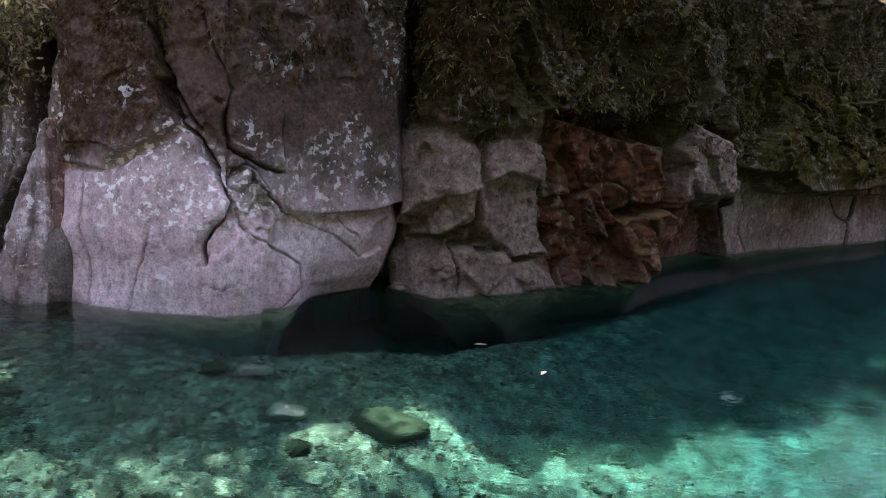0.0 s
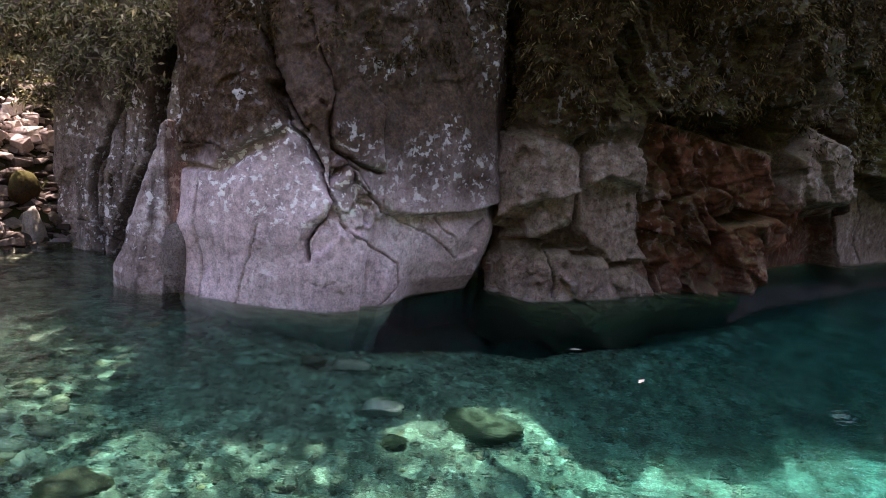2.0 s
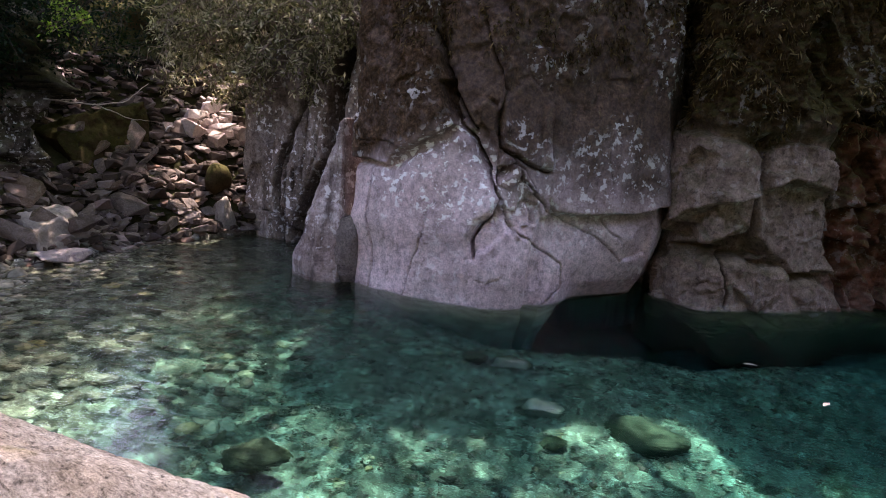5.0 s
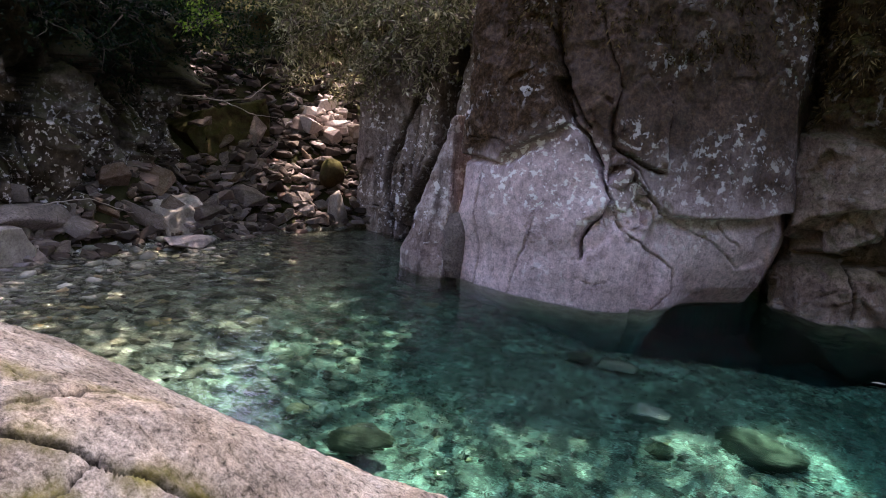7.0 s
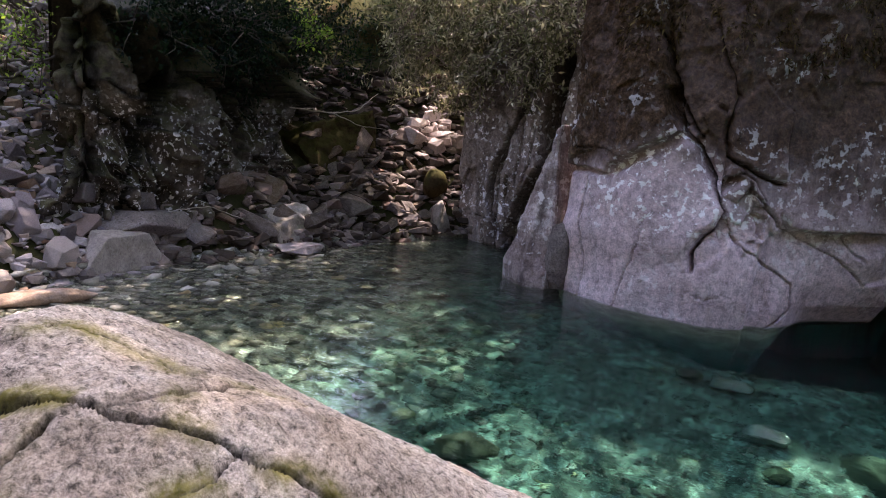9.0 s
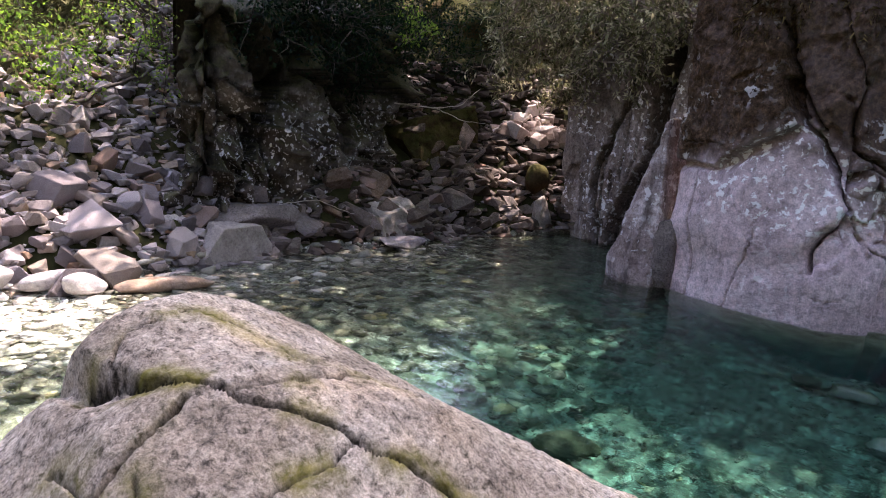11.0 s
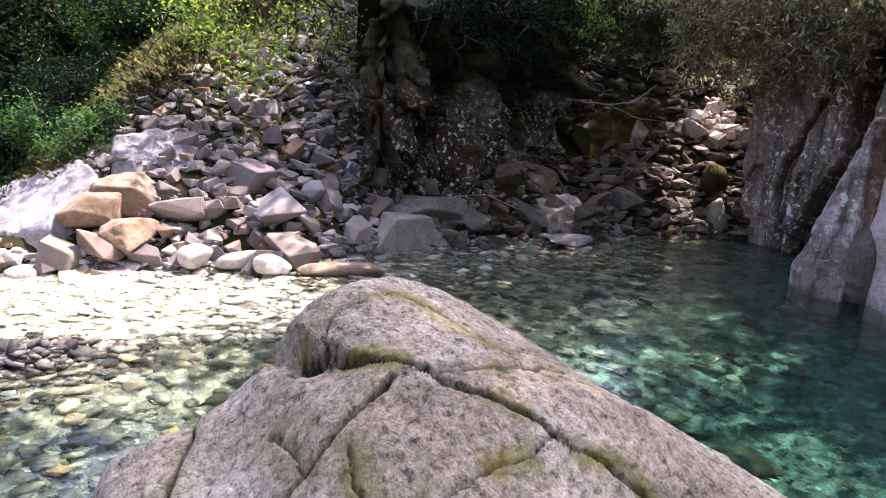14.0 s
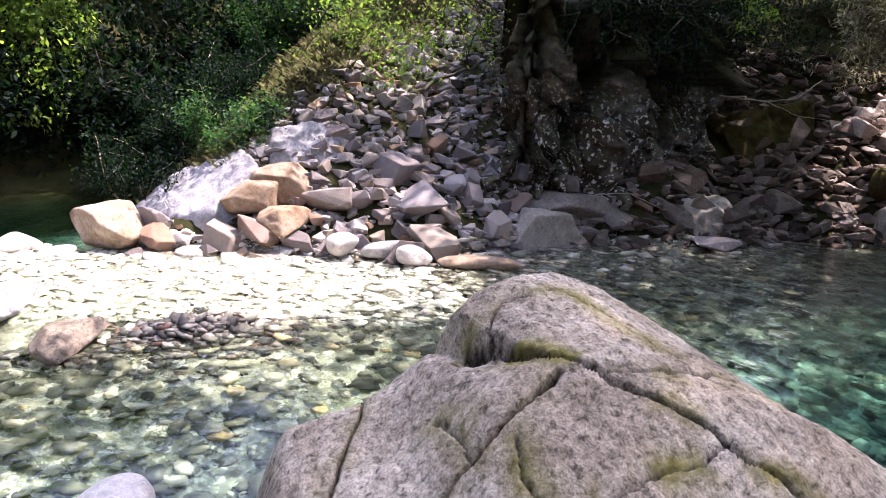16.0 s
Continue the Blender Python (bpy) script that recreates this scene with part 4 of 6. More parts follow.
def hull_rock(name, corners, material, seed, level=4, worn=0.03, rough=0.02, scale=1.0):
    """A rock with the given outer corners, its edges chamfered and its faces uneven."""
    pts = np.array(corners, float)
    c = pts.mean(0)
    bm = bmesh.new()
    for q in pts - c:
        bm.verts.new(q)
    bmesh.ops.convex_hull(bm, input=bm.verts[:])
    bmesh.ops.delete(bm, geom=[v for v in bm.verts if not v.link_faces], context="VERTS")
    bmesh.ops.dissolve_limit(bm, angle_limit=radians(7), verts=bm.verts[:], edges=bm.edges[:])
    bmesh.ops.bevel(bm, geom=bm.edges[:], offset=worn, segments=2, affect="EDGES", profile=0.6, clamp_overlap=True)
    bmesh.ops.triangulate(bm, faces=bm.faces[:])
    bmesh.ops.recalc_face_normals(bm, faces=bm.faces[:])
    for _ in range(level + 2):
        long = [e for e in bm.edges if e.calc_length() > 0.045]
        if not long or len(bm.verts) > 16000:
            break
        bmesh.ops.subdivide_edges(bm, edges=long, cuts=1, use_grid_fill=False)
        bmesh.ops.triangulate(bm, faces=[f for f in bm.faces if len(f.verts) > 3])
    bm.normal_update()
    bm.verts.index_update()
    p = np.array([v.co[:] for v in bm.verts])
    n = np.array([v.normal[:] for v in bm.verts])
    f = np.array([[v.index for v in t.verts] for t in bm.faces])
    bm.free()
    chip, _ = facets(p[:, 0] + 0.6 * p[:, 1], p[:, 2] - 0.3 * p[:, 1], 40, (-1.2, 1.2, -1.2, 1.2), 0.25, seed)
    d = rough * (1.6 * fbm(p * 2.5 / scale, 4, 0.55, seed) + 0.55 * fbm(p * 12 / scale, 3, 0.6, seed + 5)) + rough * 4.0 * chip
    ob = link(name, poly_mesh(name, p + n * d[:, None], f), material)
    ob.location = c
    return ob


slab = hull_rock("leaning_rock_slab", [(-4.66, 7.6, -0.6), (-4.52, 7.0, -0.6), (-4.12, 6.80, -0.6), (-3.86, 6.86, -0.6), (-3.84, 7.8, -0.6), (-4.50, 7.04, 0.19), (-4.30, 7.04, 0.74), (-4.10, 7.08, 1.22), (-4.02, 7.12, 1.72), (-3.97, 7.14, 1.80), (-3.96, 7.16, 1.50), (-3.95, 7.08, 0.95), (-4.16, 6.86, 0.0), (-4.06, 6.94, 0.62), (-3.88, 6.90, 0.05), (-4.2, 7.6, 1.4), (-4.0, 7.6, 1.8)], M_LEAN, 45, rough=0.016)
tagged(slab, "small pale rock slab leaning against the boulder's side", "rock slab")
chock = hull_rock("wedged_block", [(-3.92, 6.98, 0.06), (-3.76, 6.98, 0.10), (-3.98, 7.0, 0.40), (-3.95, 7.03, 0.66), (-3.70, 7.03, 0.60), (-3.70, 7.09, 0.80), (-3.90, 7.3, 0.74), (-3.66, 7.3, 0.78), (-3.98, 7.3, -0.3), (-3.66, 7.3, -0.3), (-3.82, 6.92, 0.34)], M_DARKSTONE, 46, rough=0.015, worn=0.02)
tagged(chock, "dark brown block wedged between the slab and the boulder", "stone")


# ---- the near boulder ----
def near_height(x, y):
    """Top of the near boulder: a few worn planes rounded into one another."""
    p = np.c_[x, y, np.zeros(len(x))]
    u, w = x + 1.6, y - 0.65
    upper = np.stack([
        1.324 - 0.136 * u - 0.274 * w,
        1.405 - 0.042 * u - 0.615 * w,
        2.74 - 0.035 * u - 2.056 * w,
        1.379 - 0.123 * u + 0.383 * w,
        1.710 + 0.154 * u + 1.624 * w,
        2.179 + 2.377 * u + 0.946 * w,
        1.502 - 0.915 * u + 0.113 * w])
    lobe = np.stack([
        1.170 - 0.124 * u + 0.358 * w,
        3.865 + 0.920 * u + 4.003 * w,
        1.857 + 2.525 * u + 0.033 * w,
        0.860 - 1.999 * w,
        1.715 - 0.900 * u])
    k = 18.0
    top = np.logaddexp(-np.log(np.exp(-k * upper).sum(0)), -np.log(np.exp(-k * lobe).sum(0))) / k
    rim = np.abs((x + 1.45) / 0.92) ** 3 + np.abs((y - 0.6) / np.where(y > 0.6, 1.10, 0.96)) ** 3 + 0.22 * fbm(p * 2.0, 3, 0.5, 58)
    top -= 2.6 * np.maximum(rim - 1.0, 0)
    s1, t1 = x + 0.012 * fbm(p * 9.0, 3, 0.5, 51), y + 0.012 * fbm(p * 9.0, 3, 0.5, 52)
    top += 0.025 * fbm(p * 1.6, 3, 0.5, 53) + 0.010 * fbm(p * 6.0, 4, 0.55, 54) + 0.0055 * fbm(p * 26.0, 4, 0.65, 55)
    apart = inside(s1, t1, [(-2.7, 0.36), (-1.95, 0.405), (-1.76, 0.405), (-1.58, 0.45), (-1.43, 0.55), (-1.31, 0.67), (-1.16, 0.82), (-1.0, 0.97), (-0.2, 1.6), (-0.2, 2.4), (-2.7, 2.4)])
    top -= step(0.010, -0.010, apart) * (0.006 + 0.085 * step(-1.45, -1.80, x) * np.exp(-(apart / 0.055) ** 2)) + 0.008
    crack_dark = np.zeros(len(x))
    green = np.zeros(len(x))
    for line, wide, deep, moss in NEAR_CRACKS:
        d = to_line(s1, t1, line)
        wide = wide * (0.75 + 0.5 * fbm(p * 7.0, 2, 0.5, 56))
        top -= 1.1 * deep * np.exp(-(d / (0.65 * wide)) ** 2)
        # Crack cores near-black, with their shade put into the colour.
        crack_dark = np.maximum(crack_dark, np.exp(-(d / (wide * 0.95)) ** 4))
        green = np.maximum(green, moss * np.exp(-(d / 0.036) ** 2) * step(-0.35, 0.1, fbm(p * 5.0, 3, 0.5, 57)))
    return top, crack_dark, green


NEAR_CRACKS = [
    ([(-1.76, 0.40), (-1.66, 0.43), (-1.58, 0.45), (-1.50, 0.51), (-1.43, 0.55), (-1.37, 0.62), (-1.31, 0.67), (-1.25, 0.73), (-1.16, 0.82), (-1.0, 0.97)], 0.0065, 0.020, 1.0),
    ([(-1.43, 0.55), (-1.43, 0.61), (-1.43, 0.69), (-1.43, 0.79), (-1.42, 0.89), (-1.39, 0.97)], 0.006, 0.026, 0.7),
    ([(-1.47, 0.47), (-1.45, 0.43), (-1.43, 0.36), (-1.42, 0.31), (-1.41, 0.27), (-1.42, 0.23), (-1.43, 0.15)], 0.009, 0.056, 0.25),
    ([(-1.60, 0.28), (-1.52, 0.285), (-1.46, 0.28), (-1.41, 0.27)], 0.005, 0.018, 0.7),
    ([(-1.38, 0.33), (-1.32, 0.32), (-1.27, 0.32), (-1.15, 0.34)], 0.006, 0.022, 0.8),
    ([(-1.26, 0.74), (-1.24, 0.65), (-1.24, 0.56), (-1.22, 0.44), (-1.16, 0.33)], 0.005, 0.016, 1.0),
    ([(-1.95, 0.21), (-1.88, 0.19), (-1.75, 0.12), (-1.62, 0.05), (-1.5, -0.02)], 0.007, 0.030, 0.4),
    ([(-1.66, 0.43), (-1.71, 0.43), (-1.76, 0.48), (-1.75, 0.54), (-1.80, 0.68)], 0.005, 0.018, 0.6),
    ([(-1.77, 0.66), (-1.70, 0.72), (-1.55, 0.75), (-1.43, 0.79)], 0.004, 0.012, 0.9)]
nx, ny = np.arange(-2.55, -0.3, 0.0053), np.arange(-0.45, 1.85, 0.0053)
NX, NY = np.meshgrid(nx, ny)
NZ, near_crack_dark, nmoss = near_height(NX.ravel(), NY.ravel())
NZ = np.maximum(NZ, -1.4)
near_mesh = grid_mesh("foreground_boulder", np.dstack([NX, NY, NZ.reshape(NX.shape)]))
mask_on(near_mesh, "crack_dark", near_crack_dark)
mask_on(near_mesh, "ochre", nmoss)
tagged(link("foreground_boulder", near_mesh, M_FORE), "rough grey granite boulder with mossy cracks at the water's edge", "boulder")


# ---- dark outcrop behind the stony shore ----
def outcrop_shape(s, z, p):
    s1 = s + 0.10 * fbm(p * 1.3, 3, 0.5, 61) + 0.12 * z
    out = 0.22 * fbm(p * 0.9, 3, 0.5, 62) + 0.06 * fbm(p * 2.8, 4, 0.55, 63) - 0.10 * np.maximum(z - 0.2, 0)
    rib = ridged(np.c_[s1 * 1.6, z * 0.5, s1 * 0], 4, 64)
    out += 0.10 * (rib - 1.4)
    f, border = facets(s1 * 1.5, z, 130, (0, 11, -0.3, 3.0), 0.55, 65)
    g, fine = facets(s1 * 1.3 + 0.3 * z, z, 420, (0, 10, -0.3, 3.0), 0.5, 67)
    out += f * 0.7 + g * 0.6 - 0.04 * np.exp(-(border / 0.03) ** 2) + 0.03 * fbm(p * 9.0, 3, 0.6, 66)
    cut = np.exp(-((s1 - 1.55 - 0.1 * z) / 0.12) ** 2)
    out -= 0.75 * np.maximum(z - 0.2, 0) * step(1.9, 1.1, s)
    return out - 0.35 * cut, np.maximum(cut, np.exp(-(border / 0.03) ** 2))


OUTCROP_LINE = [(-9.7, 3.7), (-8.3, 3.5), (-7.75, 3.8), (-7.75, 4.8), (-8.0, 5.8), (-8.3, 6.8), (-8.8, 7.6), (-10.4, 8.2)]
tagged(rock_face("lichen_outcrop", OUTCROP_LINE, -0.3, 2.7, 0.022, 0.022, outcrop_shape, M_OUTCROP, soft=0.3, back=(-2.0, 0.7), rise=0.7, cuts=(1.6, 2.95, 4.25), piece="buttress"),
       "dark wet outcrop spotted with pale lichen behind the shore", "outcrop")


def gully_shape(s, z, p):
    f, border = facets(s, z, 50, (0, 8, -0.3, 5.0), 0.3, 71)
    out = 0.3 * fbm(p * 0.7, 4, 0.55, 72) + f * 0.6 - 0.25 * z
    return out, np.exp(-(border / 0.05) ** 2)


# Near-black wall: the gully's shade is put into its colour.
GULLY_LINE = [(-11.0, 7.6), (-9.4, 8.8), (-8.6, 10.2), (-7.6, 11.0), (-6.2, 10.8), (-5.0, 10.2)]
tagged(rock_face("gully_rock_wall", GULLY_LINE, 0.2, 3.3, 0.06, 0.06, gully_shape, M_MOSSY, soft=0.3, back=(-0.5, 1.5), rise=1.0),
       "dark earth-brown rock wall at the head of the gully", "rock face")


# ---- stones ----
def ground_at(x, y):
    return float(height(np.array([float(x)]), np.array([float(y)]))[0])


def stone(name, seed, at, size, turn, material, label, category="stone", level=5, sharp=34.0, rough=0.025, planes=13, sink=0.35, z=None, tilt=(0, 0), group=""):
    if sharp < 10:
        v, f = stone_shape(seed, size, level, 30, sharp, rough)
    else:
        v, f = stone_shape(seed, np.array(size) * 1.15, level, planes, 45.0, 0.03)
    mesh = poly_mesh(name, v, f)
    ob = link(name, mesh, material)
    base = ground_at(*at) if z is None else z
    ob.matrix_world = pose(at[0], at[1], base + size[2] * (1 - 2 * sink), tilt[0], tilt[1], turn)
    return tagged(ob, label, category, group)


tagged(hull_rock("upright_river_stone", [(-6.98, 3.34, -0.12), (-7.10, 4.30, -0.12), (-7.5, 3.5, -0.12), (-7.5, 4.3, -0.12), (-7.02, 3.42, 0.06), (-7.06, 3.66, 0.36), (-7.14, 4.18, 0.36), (-7.14, 4.32, 0.12), (-7.45, 3.70, 0.38), (-7.45, 4.2, 0.36)], M_BEIGE, 48, rough=0.008, worn=0.09), "blunt grey-beige block of stone at the waterline", "stone")
stone("pale_river_stone", 7, (-7.45, 3.30), (0.24, 0.50, 0.13), 6, M_PALE, "low white river stone at the waterline", sharp=7, z=0.03, sink=0.2)
stone("pale_river_stone", 8, (-7.72, 3.40), (0.26, 0.40, 0.20), 12, M_PALE, "rounded pale stone resting on the shore", sharp=8, z=0.20, sink=0.15)
stone("pale_river_stone", 9, (-6.62, 2.10), (0.20, 0.23, 0.13), 40, M_PALE, "small white stone standing in shallow water", sharp=8, z=-0.01, sink=0.1)
stone("flat_river_stone", 10, (-6.90, 1.92), (0.20, 0.36, 0.12), 12, M_PALE, "flat pale stone lying in shallow water", sharp=9, z=-0.01, sink=0.1)
stone("pale_river_stone", 11, (-7.02, 1.50), (0.23, 0.27, 0.16), 60, M_PALE, "rounded light grey stone at the waterline", sharp=6, z=0.0, sink=0.1)
stone("flat_river_stone", 12, (-6.45, 2.70), (0.22, 0.48, 0.09), -12, M_OCHRE, "flat yellowish stone barely above the water", sharp=9, z=-0.03, sink=0.1)
stone("round_boulder", 13, (-7.74, -0.52), (0.26, 0.30, 0.28), 35, M_OCHRE, "sunlit blunt beige boulder standing at the river's edge", "boulder", level=5, sharp=20, planes=16, z=-0.06, sink=0.1)
slope_slab = hull_rock("sloping_slab", [(-8.30, -0.48, -0.1), (-7.75, -0.02, -0.1), (-7.5, 0.33, 0.0), (-8.42, -0.40, 0.18), (-7.80, 0.02, 0.26), (-7.62, 0.36, 0.36), (-8.50, -0.15, 0.44), (-8.30, 0.75, 0.88), (-7.95, 0.85, 0.74), (-8.7, 0.4, 0.7), (-8.6, 0.9, 0.3), (-8.0, 0.9, 0.2)], M_SLAB, 47, rough=0.02)
tagged(slope_slab, "large sloping slab of pale grey rock at the slope's foot", "rock slab")
tagged(hull_rock("large_grey_rock", [(-8.1, 0.95, 0.4), (-8.0, 1.85, 0.45), (-8.9, 1.0, 0.85), (-8.9, 1.9, 0.95), (-8.26, 1.02, 0.84), (-8.2, 1.45, 0.90), (-8.18, 1.82, 0.88), (-8.5, 1.1, 1.08), (-8.55, 1.5, 1.16), (-8.45, 1.8, 1.10)], M_SLAB, 50, rough=0.03), "large pale grey rock on the stone slope", "rock")
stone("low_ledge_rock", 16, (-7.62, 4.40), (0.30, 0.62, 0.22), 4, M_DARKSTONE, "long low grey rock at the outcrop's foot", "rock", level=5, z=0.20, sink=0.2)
tagged(hull_rock("split_rock", [(-6.98, 5.85, -0.05), (-6.98, 6.85, -0.05), (-7.6, 5.9, -0.05), (-7.6, 6.8, -0.05), (-7.08, 5.87, 0.30), (-7.12, 6.2, 0.40), (-7.2, 6.5, 0.42), (-7.05, 6.85, 0.12), (-7.5, 6.0, 0.46), (-7.5, 6.6, 0.50)], M_BEIGE, 49, rough=0.03), "grey rock with a pale split face at the shore", "rock")
stone("flat_river_stone", 18, (-6.80, 6.10), (0.14, 0.30, 0.08), 15, M_STONE, "flat grey stone lying in the water", z=-0.04, sink=0.1)
tagged(hull_rock("standing_stone", [(-6.50, 8.46, -0.1), (-6.44, 8.72, -0.1), (-6.75, 8.5, -0.1), (-6.72, 8.75, -0.1), (-6.50, 8.44, 0.20), (-6.46, 8.70, 0.16), (-6.54, 8.48, 0.50), (-6.58, 8.60, 0.58), (-6.70, 8.52, 0.46), (-6.70, 8.68, 0.40)], M_BEIGE, 52, rough=0.010, worn=0.03), "narrow upright pale stone beside the ribbed rock", "stone")
stone("mossy_stone", 20, (-6.98, 8.90), (0.30, 0.36, 0.34), 25, M_MOSSY, "rounded stone covered with olive moss", sharp=7, sink=0.25)
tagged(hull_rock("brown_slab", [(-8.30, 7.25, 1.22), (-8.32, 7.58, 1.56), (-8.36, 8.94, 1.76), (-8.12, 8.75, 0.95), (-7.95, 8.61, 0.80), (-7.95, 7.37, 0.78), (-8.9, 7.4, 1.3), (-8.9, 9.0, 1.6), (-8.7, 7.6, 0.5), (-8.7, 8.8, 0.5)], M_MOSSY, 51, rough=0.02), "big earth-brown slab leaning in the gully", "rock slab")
stone("brown_river_stone", 22, (-5.05, -0.80), (0.17, 0.14, 0.12), 15, M_DARKSTONE, "brown blunt stone in the shallow river", sharp=20, planes=12, z=-0.08, sink=0.1)
stone("grey_river_rock", 23, (-5.75, -1.30), (0.24, 0.22, 0.17), 50, M_SLAB, "blue-grey rock in the shallow river", sharp=20, planes=12, z=-0.06, sink=0.15)
stone("beige_stone", 24, (-3.22, -0.40), (0.24, 0.20, 0.13), 20, M_PALE, "smooth beige stone at the near water's edge", sharp=6, z=-0.08, sink=0.1)
stone("ochre_block", 25, (-7.90, 1.02), (0.24, 0.32, 0.20), 15, M_OCHRE, "ochre block of stone among grey rubble", "stone", sink=0.25)
stone("ochre_block", 26, (-7.70, 0.74), (0.24, 0.28, 0.20), -20, M_OCHRE, "ochre block of stone among grey rubble", "stone", sink=0.2)
stone("ochre_block", 27, (-7.45, 1.05), (0.20, 0.26, 0.16), 40, M_OCHRE, "ochre block of stone among grey rubble", "stone", sink=0.2)
for k, (x, y, r) in enumerate([(-7.72, -1.36, 0.24), (-8.1, -1.9, 0.3), (-7.45, -0.98, 0.17), (-7.2, -0.2, 0.14), (-7.3, 0.15, 0.17), (-7.0, 0.5, 0.13), (-7.25, 1.0, 0.16)]):
    stone("river_stone", 40 + k, (x, y), (r, r * 1.25, r * 0.6), 37 * k, M_PALE if k != 1 else M_OCHRE, "sunlit worn stone at the river's edge", sharp=8, z=-0.08, sink=0.15, group="stones at the river's edge")
# stones under water
for k, (x, y, z, a, b, c, turn, tone) in enumerate([
        (-1.13, 5.24, -0.70, 0.23, 0.16, 0.15, 20, M_BEIGE), (-0.38, 5.32, -1.02, 0.42, 0.40, 0.34, 35, M_SUNK), (-1.57, 6.0, -0.66, 0.25, 0.17, 0.15, 10, M_BEIGE),
        (-1.92, 6.0, -0.66, 0.17, 0.13, 0.11, -20, M_SUNK), (-2.57, 3.50, -0.62, 0.30, 0.17, 0.16, 35, M_SUNK), (2.81, 6.71, -1.35, 0.13, 0.11, 0.09, 0, M_PALE),
        (-0.75, 5.85, -0.9, 0.16, 0.12, 0.08, 0, M_SUNK), (-0.95, 4.80, -0.80, 0.12, 0.09, 0.06, 50, M_SUNK)]):
    stone("submerged_stone", 60 + k, (x, y), (a, b, c), turn, tone, "stone lying on the pool's bed, tinted by depth", sharp=9, planes=10, z=z, sink=0.4, group="stones under water")

SLAB_PLAN = [(-8.45, -0.5), (-7.55, 0.2), (-7.85, 0.85), (-8.6, 0.7)]
# talus: some three hundred blocks, then rubble
rs = np.random.RandomState(12)
KINDS = []
for k in range(22):
    v, f = broken_stone(100 + k, (1.0, rs.uniform(0.55, 0.95), rs.uniform(0.35, 0.75)))
    KINDS.append(poly_mesh("talus_stone", v, f))
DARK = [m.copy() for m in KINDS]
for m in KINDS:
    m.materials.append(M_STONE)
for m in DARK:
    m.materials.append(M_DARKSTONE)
placed = []
made = 0
for tries in range(9000):
    if made >= 300:
        break
    y = rs.uniform(-0.6, 9.2)
    reach = 4.2 if y < 4.2 else 2.0
    inl = abs(rs.normal(0, 0.45)) * reach if rs.rand() < 0.6 else rs.uniform(-0.1, reach)
    x = np.interp(y, SHORE_Y, SHORE_X) - inl - (0.15 if y > 2.5 else 0.0)
    if -y - 0.94 * (x + 7.75) > 0.15 - 0.45 * max(inl - 0.7, 0):
        continue
    if 3.5 < y < 7.6 and inl > 0.75 + 0.1 * (y - 3.5):
        continue
    big = rs.rand() ** 2.2
    r = (0.10 + 0.20 * big) * (1.0 if inl < 1.1 or y > 4.4 else 0.62)
    if inside(np.array([x]), np.array([y]), SLAB_PLAN)[0] > -0.12:
        continue
    if any((x - a) ** 2 + (y - b) ** 2 < (0.66 * (r + c)) ** 2 for a, b, c in placed):
        continue
    placed.append((x, y, r))
    # Stones past y 4.3 take the copy with shade in its colour.
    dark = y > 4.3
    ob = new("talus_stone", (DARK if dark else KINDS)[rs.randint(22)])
    g = ground_at(x, y)
    slope = -26 if inl > 0 else 0
    ob.matrix_world = pose(x, y, g + r * rs.uniform(0.15, 0.5), rs.normal(0, 20), rs.normal(-slope * 0.6, 20), rs.uniform(0, 360)) @ Matrix.Diagonal((r, r, r * (0.62 if dark else 1.0), 1))
    tagged(ob, "brown-grey angular stone of the shore, shade put in its colour" if dark else "angular lavender-grey stone of the sunlit talus slope", "stone", "stones of the shaded shore" if dark else "stones of the talus slope")
    made += 1


def heap(name, count, where, sizes, level, material, label, seed, flat=0.6, lift=0.25, smooth=True, edge=14.0):
    """Many small stones joined in one mesh. where(rs, n) gives x and y."""
    r0 = np.random.RandomState(seed)
    xs, ys = where(r0, count)
    zs = height(xs, ys)
    vs, fs, off = [], [], 0
    form = (lambda k, size: broken_stone(k, size)) if edge > 30 else (lambda k, size: stone_shape(k, size, level, 9, edge, 0.02))
    shapes = [form(seed * 50 + k, (1, r0.uniform(0.6, 0.95), flat * r0.uniform(0.6, 1.2))) for k in range(12)]
    for x, y, z in zip(xs, ys, zs):
        v, f = shapes[r0.randint(12)]
        r = sizes[0] + (sizes[1] - sizes[0]) * r0.rand() ** 2.5
        m = np.array(Euler((r0.normal(0, 0.25), r0.normal(0, 0.25), r0.uniform(0, 6.28))).to_matrix())
        vs.append((v * r) @ m.T + (x, y, z + r * lift))
        fs.append(f + off)
        off += len(v)
    mesh = poly_mesh(name, np.concatenate(vs), np.concatenate(fs))
    return tagged(link(name, mesh, material, smooth=smooth), label, "stones", kind="stuff")


def island_stone(name, stops, rough=0.8):
    m, nt, bsdf = nodes_of(name)
    rnd = node(nt, "ShaderNodeNewGeometry").outputs["Random Per Island"]
    p = place_of(nt)
    col = mixc(nt, 1.0, ramp(nt, rnd, *stops), ramp(nt, noise_tex(nt, p, 30.0, 5, 0.7), (0.3, 0.65), (0.7, 1.2)), "MULTIPLY")
    nt.links.new(depth_tint(nt, col), bsdf.inputs["Base Color"])
    bsdf.inputs["Roughness"].default_value = rough
    bsdf.inputs["Specular IOR Level"].default_value = 0.15
    nt.links.new(node(nt, "ShaderNodeBump", {"Strength": 0.5, "Distance": 0.01, "Height": noise_tex(nt, p, 45.0, 4, 0.7)}).outputs[0], bsdf.inputs["Normal"])
    return m


